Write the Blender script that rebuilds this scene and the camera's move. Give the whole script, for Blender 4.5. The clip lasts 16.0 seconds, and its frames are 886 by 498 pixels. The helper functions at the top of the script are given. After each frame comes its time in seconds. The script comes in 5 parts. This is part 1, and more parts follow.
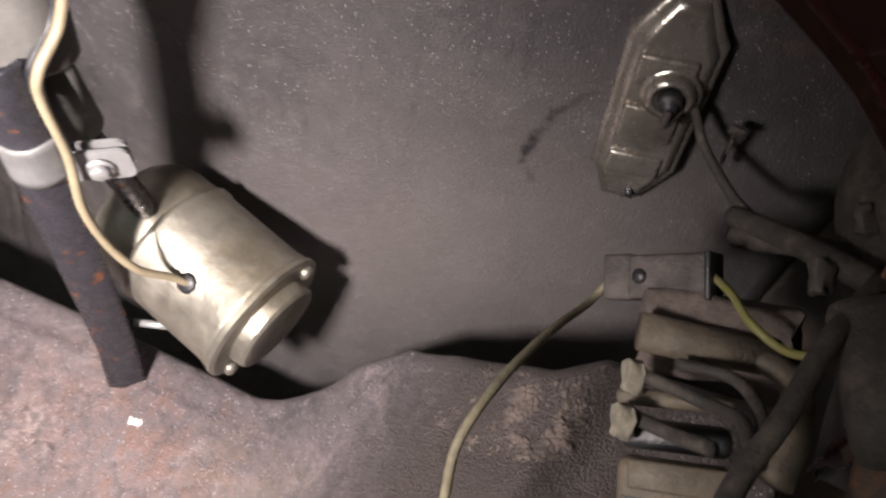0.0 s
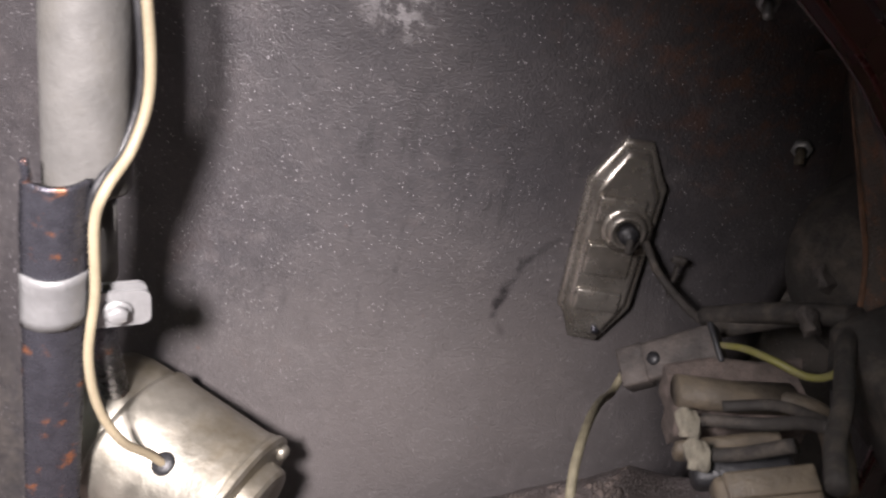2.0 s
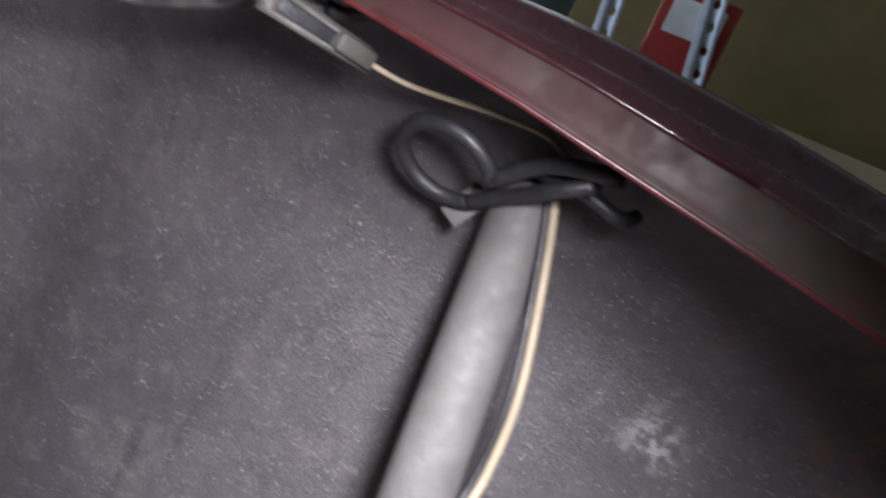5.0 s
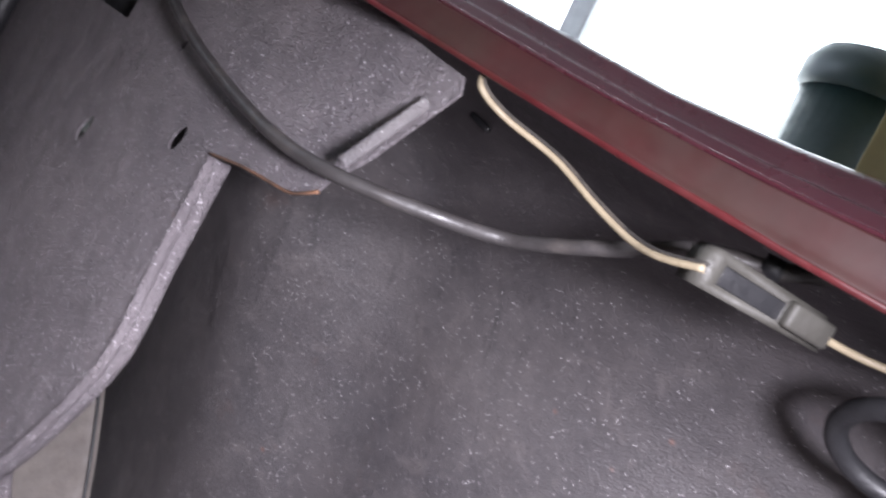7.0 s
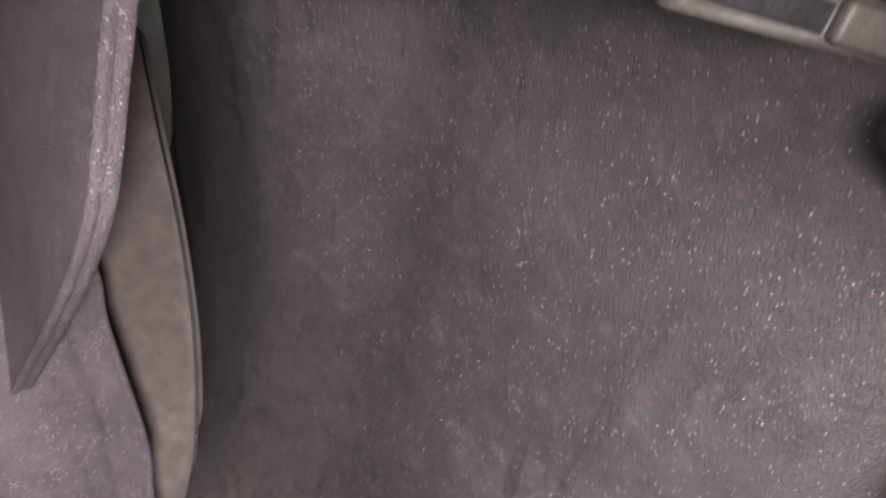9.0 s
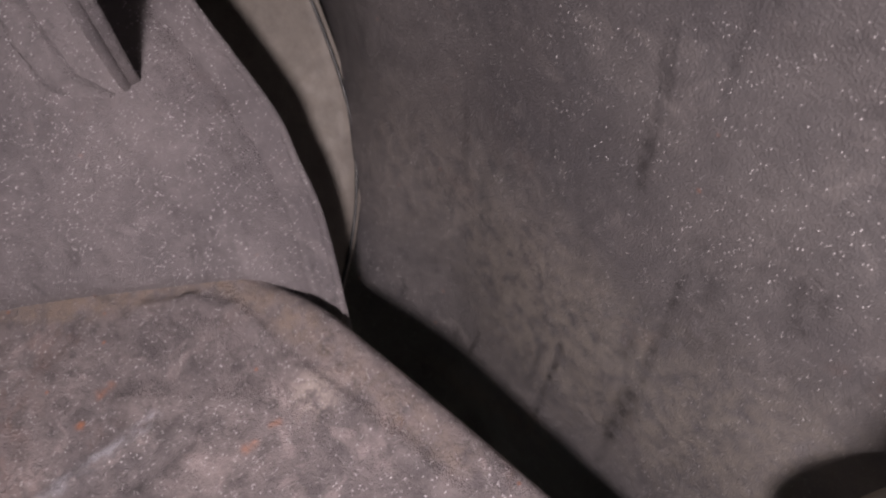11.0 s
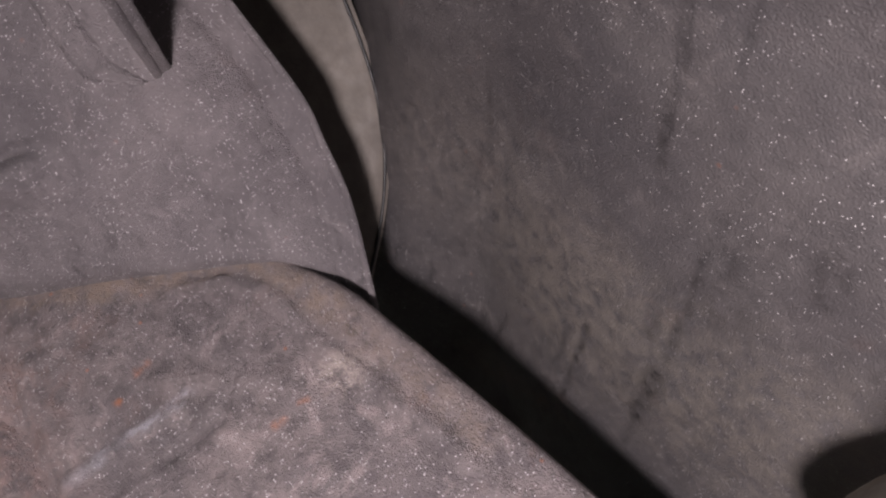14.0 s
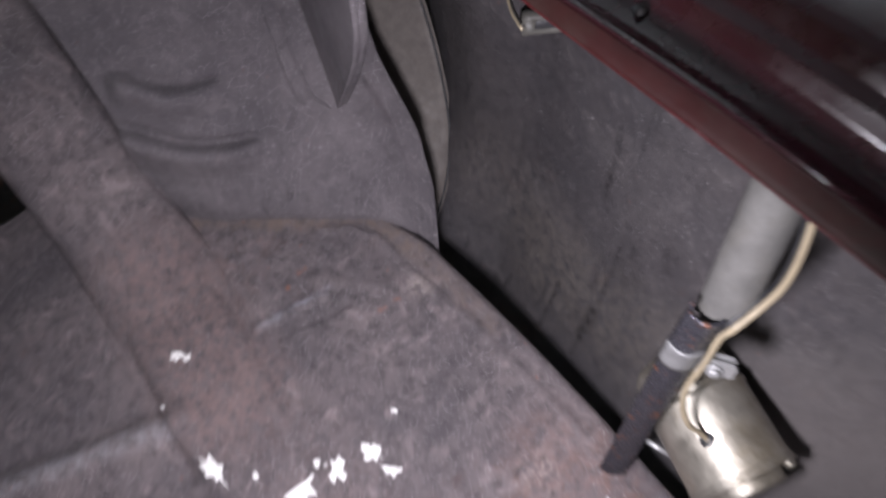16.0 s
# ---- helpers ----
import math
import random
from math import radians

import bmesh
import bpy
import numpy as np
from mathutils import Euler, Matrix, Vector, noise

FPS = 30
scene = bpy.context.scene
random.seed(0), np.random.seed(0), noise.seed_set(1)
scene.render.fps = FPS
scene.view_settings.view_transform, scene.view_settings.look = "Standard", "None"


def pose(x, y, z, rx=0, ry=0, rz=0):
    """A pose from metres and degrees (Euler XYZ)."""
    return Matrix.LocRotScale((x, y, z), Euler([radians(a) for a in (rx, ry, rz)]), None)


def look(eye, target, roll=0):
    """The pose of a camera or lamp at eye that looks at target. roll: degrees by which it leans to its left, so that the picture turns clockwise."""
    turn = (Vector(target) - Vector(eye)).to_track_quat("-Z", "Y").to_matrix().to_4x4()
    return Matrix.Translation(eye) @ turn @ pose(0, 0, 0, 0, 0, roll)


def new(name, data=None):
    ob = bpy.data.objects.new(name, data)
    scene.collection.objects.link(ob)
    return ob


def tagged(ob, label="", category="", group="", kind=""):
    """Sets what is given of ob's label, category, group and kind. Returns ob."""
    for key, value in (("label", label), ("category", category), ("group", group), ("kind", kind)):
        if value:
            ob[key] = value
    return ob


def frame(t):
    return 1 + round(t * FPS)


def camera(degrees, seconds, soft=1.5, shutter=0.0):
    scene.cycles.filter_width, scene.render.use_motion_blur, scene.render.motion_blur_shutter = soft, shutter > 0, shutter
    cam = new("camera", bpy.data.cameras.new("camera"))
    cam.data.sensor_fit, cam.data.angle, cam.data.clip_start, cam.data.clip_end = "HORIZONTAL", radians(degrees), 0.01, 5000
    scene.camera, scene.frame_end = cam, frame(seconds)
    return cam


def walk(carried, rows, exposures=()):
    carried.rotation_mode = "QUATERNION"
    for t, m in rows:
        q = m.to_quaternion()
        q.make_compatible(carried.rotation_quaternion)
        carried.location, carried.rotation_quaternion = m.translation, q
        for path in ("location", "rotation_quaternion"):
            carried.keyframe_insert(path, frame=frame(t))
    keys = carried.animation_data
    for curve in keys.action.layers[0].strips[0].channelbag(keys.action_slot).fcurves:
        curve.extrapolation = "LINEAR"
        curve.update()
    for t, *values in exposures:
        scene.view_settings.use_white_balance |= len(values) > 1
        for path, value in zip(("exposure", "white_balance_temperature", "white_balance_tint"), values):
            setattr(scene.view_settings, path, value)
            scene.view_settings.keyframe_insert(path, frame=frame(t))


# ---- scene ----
cam = camera(63.0, 16.0, soft=2.4, shutter=0.5)
PATH = [
    (0, (0.1797, -0.0423, 0.4891), (0.1455, 0.1363, 0.1333), 13.12),
    (0.5, (0.1685, -0.0206, 0.4650), (0.1615, 0.1459, 0.1017), 18.19),
    (1, (0.1731, -0.0623, 0.4472), (0.1525, 0.1469, 0.1073), 13.52),
    (1.5, (0.1574, -0.0815, 0.4583), (0.1657, 0.2001, 0.1744), 17.91),
    (2, (0.1286, -0.1385, 0.4473), (0.1270, 0.1809, 0.2066), 16.64),
    (2.5, (0.1226, -0.1576, 0.4195), (0.1589, 0.1940, 0.2322), 22.08),
    (3, (0.0948, -0.1689, 0.4041), (0.1409, 0.2076, 0.2769), 26.47),
    (3.5, (0.0868, -0.1892, 0.3983), (0.1137, 0.1997, 0.3082), 28.13),
    (4, (0.0753, -0.1980, 0.4078), (0.0704, 0.1967, 0.3432), 27.45),
    (4.5, (0.0432, -0.2007, 0.4189), (0.0169, 0.1946, 0.3635), 26.73),
    (5, (-0.0005, -0.2063, 0.4254), (-0.0705, 0.1837, 0.3710), 25.01),
    (5.2, (-0.0101, -0.2061, 0.4271), (-0.0969, 0.1807, 0.3738), 24.36),
    (7.3, (-0.0999, -0.1582, 0.4448), (-0.3231, 0.1698, 0.3937), 24.27),
    (7.5, (-0.1019, -0.1573, 0.4445), (-0.3335, 0.1647, 0.3925), 23.69),
    (8, (-0.1070, -0.1405, 0.4396), (-0.3298, 0.1807, 0.3548), 22.79),
    (8.5, (-0.1037, -0.1202, 0.4486), (-0.3162, 0.1916, 0.3157), 19.14),
    (9, (-0.0882, -0.0900, 0.4545), (-0.2849, 0.2006, 0.2624), 13.68),
    (9.5, (-0.0955, -0.0551, 0.4290), (-0.2922, 0.1874, 0.1790), 7.38),
    (10, (-0.0945, -0.0365, 0.4181), (-0.2691, 0.1644, 0.1195), 1.89),
    (10.2, (-0.0950, -0.0283, 0.4127), (-0.2657, 0.1512, 0.0986), -1.41),
    (12.3, (-0.0783, 0.0014, 0.3872), (-0.2772, 0.0717, 0.0473), -27.56),
    (12.5, (-0.0783, 0.0007, 0.3874), (-0.2774, 0.0732, 0.0481), -26.90),
    (13, (-0.0790, -0.0004, 0.3863), (-0.2744, 0.0759, 0.0457), -25.13),
    (13.5, (-0.0766, 0.0001, 0.3903), (-0.2653, 0.0835, 0.0476), -23.30),
    (14, (-0.0783, -0.0048, 0.3942), (-0.2700, 0.0859, 0.0551), -21.96),
    (14.5, (-0.0788, -0.0063, 0.3953), (-0.2723, 0.0797, 0.0560), -22.80),
    (15, (-0.0668, -0.0184, 0.4367), (-0.2668, 0.0555, 0.0983), -24.55),
    (15.5, (-0.0345, -0.0665, 0.5305), (-0.2283, 0.0260, 0.1931), -17.69),
    (15.7, (0.0056, -0.0934, 0.5796), (-0.1945, -0.0005, 0.2460), -16.03),
    (15.8, (0.0252, -0.1073, 0.6093), (-0.1734, -0.0119, 0.2754), -15.61),
    (16, (0.0630, -0.1391, 0.6812), (-0.1231, -0.0449, 0.3399), -12.70),
]
# seconds, stops, white balance
EXPOSURE = [(0.0, -0.15, 6950, 10), (1.0, -0.25, 6850, 10), (2.0, -0.15, 6600, 10), (2.5, 0.1, 6550, 10), (3.0, 0.35, 6500, 10), (3.5, 0.3, 6450, 10), (4.0, 0.1, 6350, 10), (4.5, -0.1, 6150, 11), (5.0, -0.15, 6000, 11), (6.0, 0.2, 5950, 11), (7.5, 0.4, 6050, 13),
            (8.0, 0.18, 6350, 14), (8.5, 0.15, 6450, 14), (9.0, -0.2, 6700, 15), (9.5, -0.2, 6850, 15), (10.0, -0.3, 6950, 15), (12.5, -0.45, 6800, 14), (14.5, -0.45, 6750, 14), (15.0, -0.55, 6650, 13), (15.5, -0.9, 6550, 12), (16.0, -0.9, 6050, 12)]
walk(cam, [(t, look(eye, target, roll)) for t, eye, target, roll in PATH], EXPOSURE)

# ---- light: dim garage daylight and one fixed lamp in place of the light carried with the camera ----
world = bpy.data.worlds.new("garage_air")
scene.world = world
world.use_nodes = True
world.node_tree.nodes["Background"].inputs[0].default_value = (0.86, 0.91, 1.0, 1)
world.node_tree.nodes["Background"].inputs[1].default_value = 2.0

U = 0.4          # plan units to metres


def P(x, y, z):
    return Vector((x * U, y * U, z * U))


# one unmoving spot replaces the light carried at the camera's left
lamp = bpy.data.lights.new("carried_lamp", "SPOT")
lamp.energy, lamp.shadow_soft_size, lamp.color = 42.0, 0.028, (1.0, 0.925, 0.95)
lamp.spot_size, lamp.spot_blend = radians(170), 1.0
carried_lamp = new("carried_lamp", lamp)
carried_lamp.matrix_world = look((0.030, -0.175, 0.475), (-0.17, -0.13, 0.03))
tagged(carried_lamp, "fixed white spot lamp in place of the light carried with the camera", "lamp")

# ---- materials ----
def shader(name):
    m = bpy.data.materials.new(name)
    m.use_nodes = True
    nt = m.node_tree
    return m, nt, nt.nodes["Principled BSDF"]


def coords(nt, scale=1.0):
    tc = nt.nodes.new("ShaderNodeTexCoord")
    return tc.outputs["Object"]


def noise_fac(nt, vec, scale, detail=4.0, rough=0.6, lo=0.35, hi=0.65, distort=0.0):
    n = nt.nodes.new("ShaderNodeTexNoise")
    n.inputs["Scale"].default_value, n.inputs["Detail"].default_value = scale, detail
    n.inputs["Roughness"].default_value, n.inputs["Distortion"].default_value = rough, distort
    nt.links.new(vec, n.inputs["Vector"])
    r = nt.nodes.new("ShaderNodeMapRange")
    r.inputs["From Min"].default_value, r.inputs["From Max"].default_value = lo, hi
    nt.links.new(n.outputs[0], r.inputs["Value"])
    return r.outputs[0]


def blend(nt, fac, a, b):
    n = nt.nodes.new("ShaderNodeMix")
    n.data_type = "RGBA"
    if isinstance(fac, float):
        n.inputs[0].default_value = fac
    else:
        nt.links.new(fac, n.inputs[0])
    for k, v in ((6, a), (7, b)):
        if isinstance(v, tuple):
            n.inputs[k].default_value = (*v, 1)
        else:
            nt.links.new(v, n.inputs[k])
    return n.outputs[2]


def mul(nt, a, b):
    n = nt.nodes.new("ShaderNodeMath")
    n.operation = "MULTIPLY"
    for k, v in enumerate((a, b)):
        if isinstance(v, float):
            n.inputs[k].default_value = v
        else:
            nt.links.new(v, n.inputs[k])
    return n.outputs[0]


def specks(nt, vec, scale, size, keep=0.86):
    v = nt.nodes.new("ShaderNodeTexVoronoi")
    v.inputs["Scale"].default_value = scale
    nt.links.new(vec, v.inputs["Vector"])
    r = nt.nodes.new("ShaderNodeMapRange")
    r.inputs["From Min"].default_value, r.inputs["From Max"].default_value = size, size * 0.5
    nt.links.new(v.outputs["Distance"], r.inputs["Value"])
    k = nt.nodes.new("ShaderNodeMath")
    k.operation = "GREATER_THAN"
    k.inputs[1].default_value = keep
    s = nt.nodes.new("ShaderNodeSeparateColor")
    nt.links.new(v.outputs["Color"], s.inputs[0])
    nt.links.new(s.outputs[0], k.inputs[0])
    return mul(nt, r.outputs[0], k.outputs[0])


def bump(nt, bsdf, height, strength, dist):
    b = nt.nodes.new("ShaderNodeBump")
    b.inputs["Strength"].default_value, b.inputs["Distance"].default_value = strength, dist
    nt.links.new(height, b.inputs["Height"])
    nt.links.new(b.outputs[0], bsdf.inputs["Normal"])
    return b


def stretched(nt, vec, sx, sy, sz):
    mp = nt.nodes.new("ShaderNodeMapping")
    mp.inputs["Scale"].default_value = (sx, sy, sz)
    nt.links.new(vec, mp.inputs["Vector"])
    return mp.outputs[0]


def spot(nt, vec, place, inner, outer):
    """1 inside a ball round a place, fading to 0 at outer (metres)."""
    d = nt.nodes.new("ShaderNodeVectorMath")
    d.operation = "DISTANCE"
    nt.links.new(vec, d.inputs[0])
    d.inputs[1].default_value = place
    r = nt.nodes.new("ShaderNodeMapRange")
    r.inputs["From Min"].default_value, r.inputs["From Max"].default_value = outer, inner
    nt.links.new(d.outputs["Value"], r.inputs["Value"])
    return r.outputs[0]


def stroke(nt, vec, a, b, inner, outer):
    """1 along the line from a to b, fading to 0 at outer (metres)."""
    a, b = Vector(a), Vector(b)
    d = b - a
    pa = nt.nodes.new("ShaderNodeVectorMath")
    pa.operation = "SUBTRACT"
    nt.links.new(vec, pa.inputs[0])
    pa.inputs[1].default_value = a
    dot = nt.nodes.new("ShaderNodeVectorMath")
    dot.operation = "DOT_PRODUCT"
    nt.links.new(pa.outputs[0], dot.inputs[0])
    dot.inputs[1].default_value = d / d.length_squared
    cl = nt.nodes.new("ShaderNodeClamp")
    nt.links.new(dot.outputs["Value"], cl.inputs[0])
    sc = nt.nodes.new("ShaderNodeVectorMath")
    sc.operation = "SCALE"
    sc.inputs[0].default_value = d
    nt.links.new(cl.outputs[0], sc.inputs["Scale"])
    ds = nt.nodes.new("ShaderNodeVectorMath")
    ds.operation = "DISTANCE"
    nt.links.new(pa.outputs[0], ds.inputs[0])
    nt.links.new(sc.outputs[0], ds.inputs[1])
    r = nt.nodes.new("ShaderNodeMapRange")
    r.inputs["From Min"].default_value, r.inputs["From Max"].default_value = outer, inner
    nt.links.new(ds.outputs["Value"], r.inputs["Value"])
    return r.outputs[0]


def add(nt, a, b):
    n = nt.nodes.new("ShaderNodeMath")
    n.operation = "ADD"
    for k, v in enumerate((a, b)):
        if isinstance(v, float):
            n.inputs[k].default_value = v
        else:
            nt.links.new(v, n.inputs[k])
    return n.outputs[0]


def painted_sheet(name, dark, dusty, rust=(0.20, 0.075, 0.03), rust_amount=0.25, grain=850.0, rough=0.38, dust=0.5, streaks=True, stains=(), rust_spots=(), glint=1.0, mottle=0.35, marks=(), spark=(0.15, 0.87), relief=0.6):
    """Sprayed dark body coat: fine grain, dust, vertical drips, rust, glints painted as pale specks, and pale scuffs
    where stains are given.
    """
    m, nt, b = shader(name)
    v = coords(nt)
    col = blend(nt, mul(nt, noise_fac(nt, v, 8.0, 6.0, 0.68, 0.36, 0.68), dust), dark, dusty)
    col = blend(nt, mul(nt, noise_fac(nt, v, 70.0, 6.0, 0.75, 0.45, 0.7), mottle), col, tuple(0.45 * c for c in dark))
    col = blend(nt, mul(nt, noise_fac(nt, v, 38.0, 5.0, 0.7, 0.55, 0.72, 0.6), mottle), col, tuple(1.35 * c for c in dusty))
    if streaks:
        s = noise_fac(nt, stretched(nt, v, 75.0, 75.0, 9.0), 1.0, 4.0, 0.65, 0.57, 0.68)
        s2 = noise_fac(nt, v, 7.0, 2.0, 0.5, 0.45, 0.6)
        col = blend(nt, mul(nt, mul(nt, s, s2), 0.55), col, tuple(0.4 * c for c in dark))
    r = mul(nt, noise_fac(nt, v, 26.0, 7.0, 0.72, 0.60 - 0.1 * rust_amount, 0.76), noise_fac(nt, v, 5.0, 2.0, 0.5, 0.45, 0.62))
    r = mul(nt, r, rust_amount)
    for place, inner, outer, amount in rust_spots:
        k = mul(nt, spot(nt, v, place, inner, outer), amount)
        r = add(nt, r, mul(nt, k, noise_fac(nt, v, 48.0, 8.0, 0.78, 0.49, 0.60)))
    clampd = nt.nodes.new("ShaderNodeClamp")
    nt.links.new(r, clampd.inputs[0])
    col = blend(nt, clampd.outputs[0], col, rust)
    chips = specks(nt, v, 55.0, 0.10)
    col = blend(nt, mul(nt, chips, rust_amount), col, (0.45, 0.13, 0.04))
    for place, inner, outer, colour in stains:
        k = mul(nt, spot(nt, v, place, inner, outer), noise_fac(nt, v, 130.0, 6.0, 0.75, 0.47, 0.56))
        col = blend(nt, k, col, colour)
    # pale specks in the base colour stand in for the grain's sparkle
    g = add(nt, specks(nt, v, 330.0, spark[0] - 0.025, spark[1] - 0.03), mul(nt, specks(nt, v, 600.0, spark[0] + 0.07, spark[1] - 0.08), 0.9))
    drift = add(nt, mul(nt, noise_fac(nt, v, 45.0, 3.0, 0.6, 0.42, 0.62), 0.6), 0.4)
    col = blend(nt, mul(nt, mul(nt, g, drift), glint), col, (0.72, 0.69, 0.71))
    if marks:
        patchy = noise_fac(nt, v, 90.0, 6.0, 0.75, 0.38, 0.60)
        sh = nt.nodes.new("ShaderNodeVectorMath")
        sh.operation = "SCALE"
        nn = nt.nodes.new("ShaderNodeTexNoise")
        nn.inputs["Scale"].default_value = 60.0
        nt.links.new(v, nn.inputs["Vector"])
        nt.links.new(nn.outputs["Color"], sh.inputs[0])
        sh.inputs["Scale"].default_value = 0.008
        vv = nt.nodes.new("ShaderNodeVectorMath")
        vv.operation = "ADD"
        nt.links.new(v, vv.inputs[0])
        nt.links.new(sh.outputs[0], vv.inputs[1])
        for a, e, inner, outer, colour, amount in marks:
            off = Vector((0.004, 0.004, 0.004))
            k = stroke(nt, vv.outputs[0], P(*a) + off, P(*e) + off, inner, outer)
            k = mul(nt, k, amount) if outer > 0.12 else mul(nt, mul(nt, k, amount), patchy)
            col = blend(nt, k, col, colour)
    nt.links.new(col, b.inputs["Base Color"])
    ro = nt.nodes.new("ShaderNodeMapRange")
    ro.inputs["To Min"].default_value, ro.inputs["To Max"].default_value = rough - 0.08, rough + 0.2
    nt.links.new(noise_fac(nt, v, 14.0, 3.0), ro.inputs["Value"])
    nt.links.new(ro.outputs[0], b.inputs["Roughness"])
    h = add(nt, noise_fac(nt, v, grain, 3.0, 0.6, 0.3, 0.7), mul(nt, noise_fac(nt, v, 90.0, 5.0, 0.6), 0.7))
    bump(nt, b, h, relief, 0.0008)
    return m


def plain(name, col, rough=0.5, metal=0.0, var=0.25, scale=60.0, dirt=None, dirt_amount=0.5, relief=0.0003, coat=0.0, dirt_lo=0.48, dirt_hi=0.66, zone=None):
    m, nt, b = shader(name)
    v = coords(nt)
    lo = tuple(c * (1 - var) for c in col)
    c = blend(nt, noise_fac(nt, v, scale, 5.0), lo, col)
    if dirt:
        c = blend(nt, mul(nt, noise_fac(nt, v, scale * 0.45, 6.0, 0.7, dirt_lo, dirt_hi), dirt_amount), c, dirt)
    if zone:
        place, inner, outer, colour = zone
        c = blend(nt, mul(nt, spot(nt, v, place, inner, outer), noise_fac(nt, v, 70.0, 6.0, 0.7, 0.36, 0.56)), c, colour)
    nt.links.new(c, b.inputs["Base Color"])
    b.inputs["Metallic"].default_value = metal
    ro = nt.nodes.new("ShaderNodeMapRange")
    ro.inputs["To Min"].default_value, ro.inputs["To Max"].default_value = max(0.04, rough - 0.1), rough + 0.12
    nt.links.new(noise_fac(nt, v, scale * 1.7, 4.0), ro.inputs["Value"])
    nt.links.new(ro.outputs[0], b.inputs["Roughness"])
    b.inputs["Coat Weight"].default_value = coat
    bump(nt, b, noise_fac(nt, v, scale * 6, 4.0), 0.35, relief)
    return m


RUN, SCUFF, BEIGE, PINK, ORANGE = (0.020, 0.018, 0.019), (0.36, 0.35, 0.39), (0.215, 0.165, 0.135), (0.27, 0.192, 0.18), (0.50, 0.16, 0.05)
# pale patches low on the wing, then drips down it: from and to (plan), core and rim widths, colour, strength
# first broad stroke: settled dust together with lamplight painted into the wall
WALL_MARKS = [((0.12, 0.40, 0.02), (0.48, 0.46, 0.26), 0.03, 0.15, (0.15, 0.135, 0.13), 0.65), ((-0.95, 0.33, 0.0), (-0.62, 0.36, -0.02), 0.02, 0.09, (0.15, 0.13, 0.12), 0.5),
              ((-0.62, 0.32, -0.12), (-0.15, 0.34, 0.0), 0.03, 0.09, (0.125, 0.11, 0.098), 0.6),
              ((0.468, 0.509, 0.549), (0.430, 0.495, 0.505), 0.001, 0.0042, RUN, 1.0), ((0.430, 0.495, 0.505), (0.414, 0.477, 0.41), 0.001, 0.0042, RUN, 1.0), ((0.414, 0.477, 0.41), (0.437, 0.474, 0.38), 0.001, 0.0042, RUN, 1.0),
              ((-0.393, 0.406, 0.219), (-0.385, 0.373, 0.084), 0.001, 0.0045, RUN, 0.72), ((-0.385, 0.373, 0.084), (-0.386, 0.343, -0.026), 0.001, 0.006, RUN, 0.98),
              ((-0.388, 0.330, -0.07), (-0.392, 0.29, -0.18), 0.002, 0.011, RUN, 0.98), ((-0.391, 0.30, -0.16), (-0.393, 0.262, -0.257), 0.001, 0.006, RUN, 0.78),
              ((-0.559, 0.327, -0.155), (-0.569, 0.289, -0.261), 0.001, 0.004, RUN, 0.91), ((-0.526, 0.334, -0.117), (-0.532, 0.26, -0.316), 0.001, 0.004, RUN, 1.00),
              ((-0.709, 0.308, -0.289), (-0.729, 0.273, -0.388), 0.001, 0.004, RUN, 0.91), ((-0.423, 0.36, 0.02), (-0.425, 0.35, -0.01), 0.002, 0.008, RUN, 0.78),
              ((-0.807, 0.465, 0.186), (-0.805, 0.43, 0.022), 0.001, 0.006, RUN, 0.78), ((-0.489, 0.44, 0.376), (-0.477, 0.425, 0.28), 0.001, 0.006, RUN, 0.78),
              ((-0.362, 0.404, 0.225), (-0.34, 0.38, 0.125), 0.002, 0.02, RUN, 0.59), ((-0.259, 0.407, 0.30), (-0.255, 0.40, 0.25), 0.002, 0.014, RUN, 0.65),
              ((-1.0, 0.261, -0.60), (-0.52, 0.25, -0.35), 0.004, 0.022, (0.13, 0.09, 0.075), 0.7)]
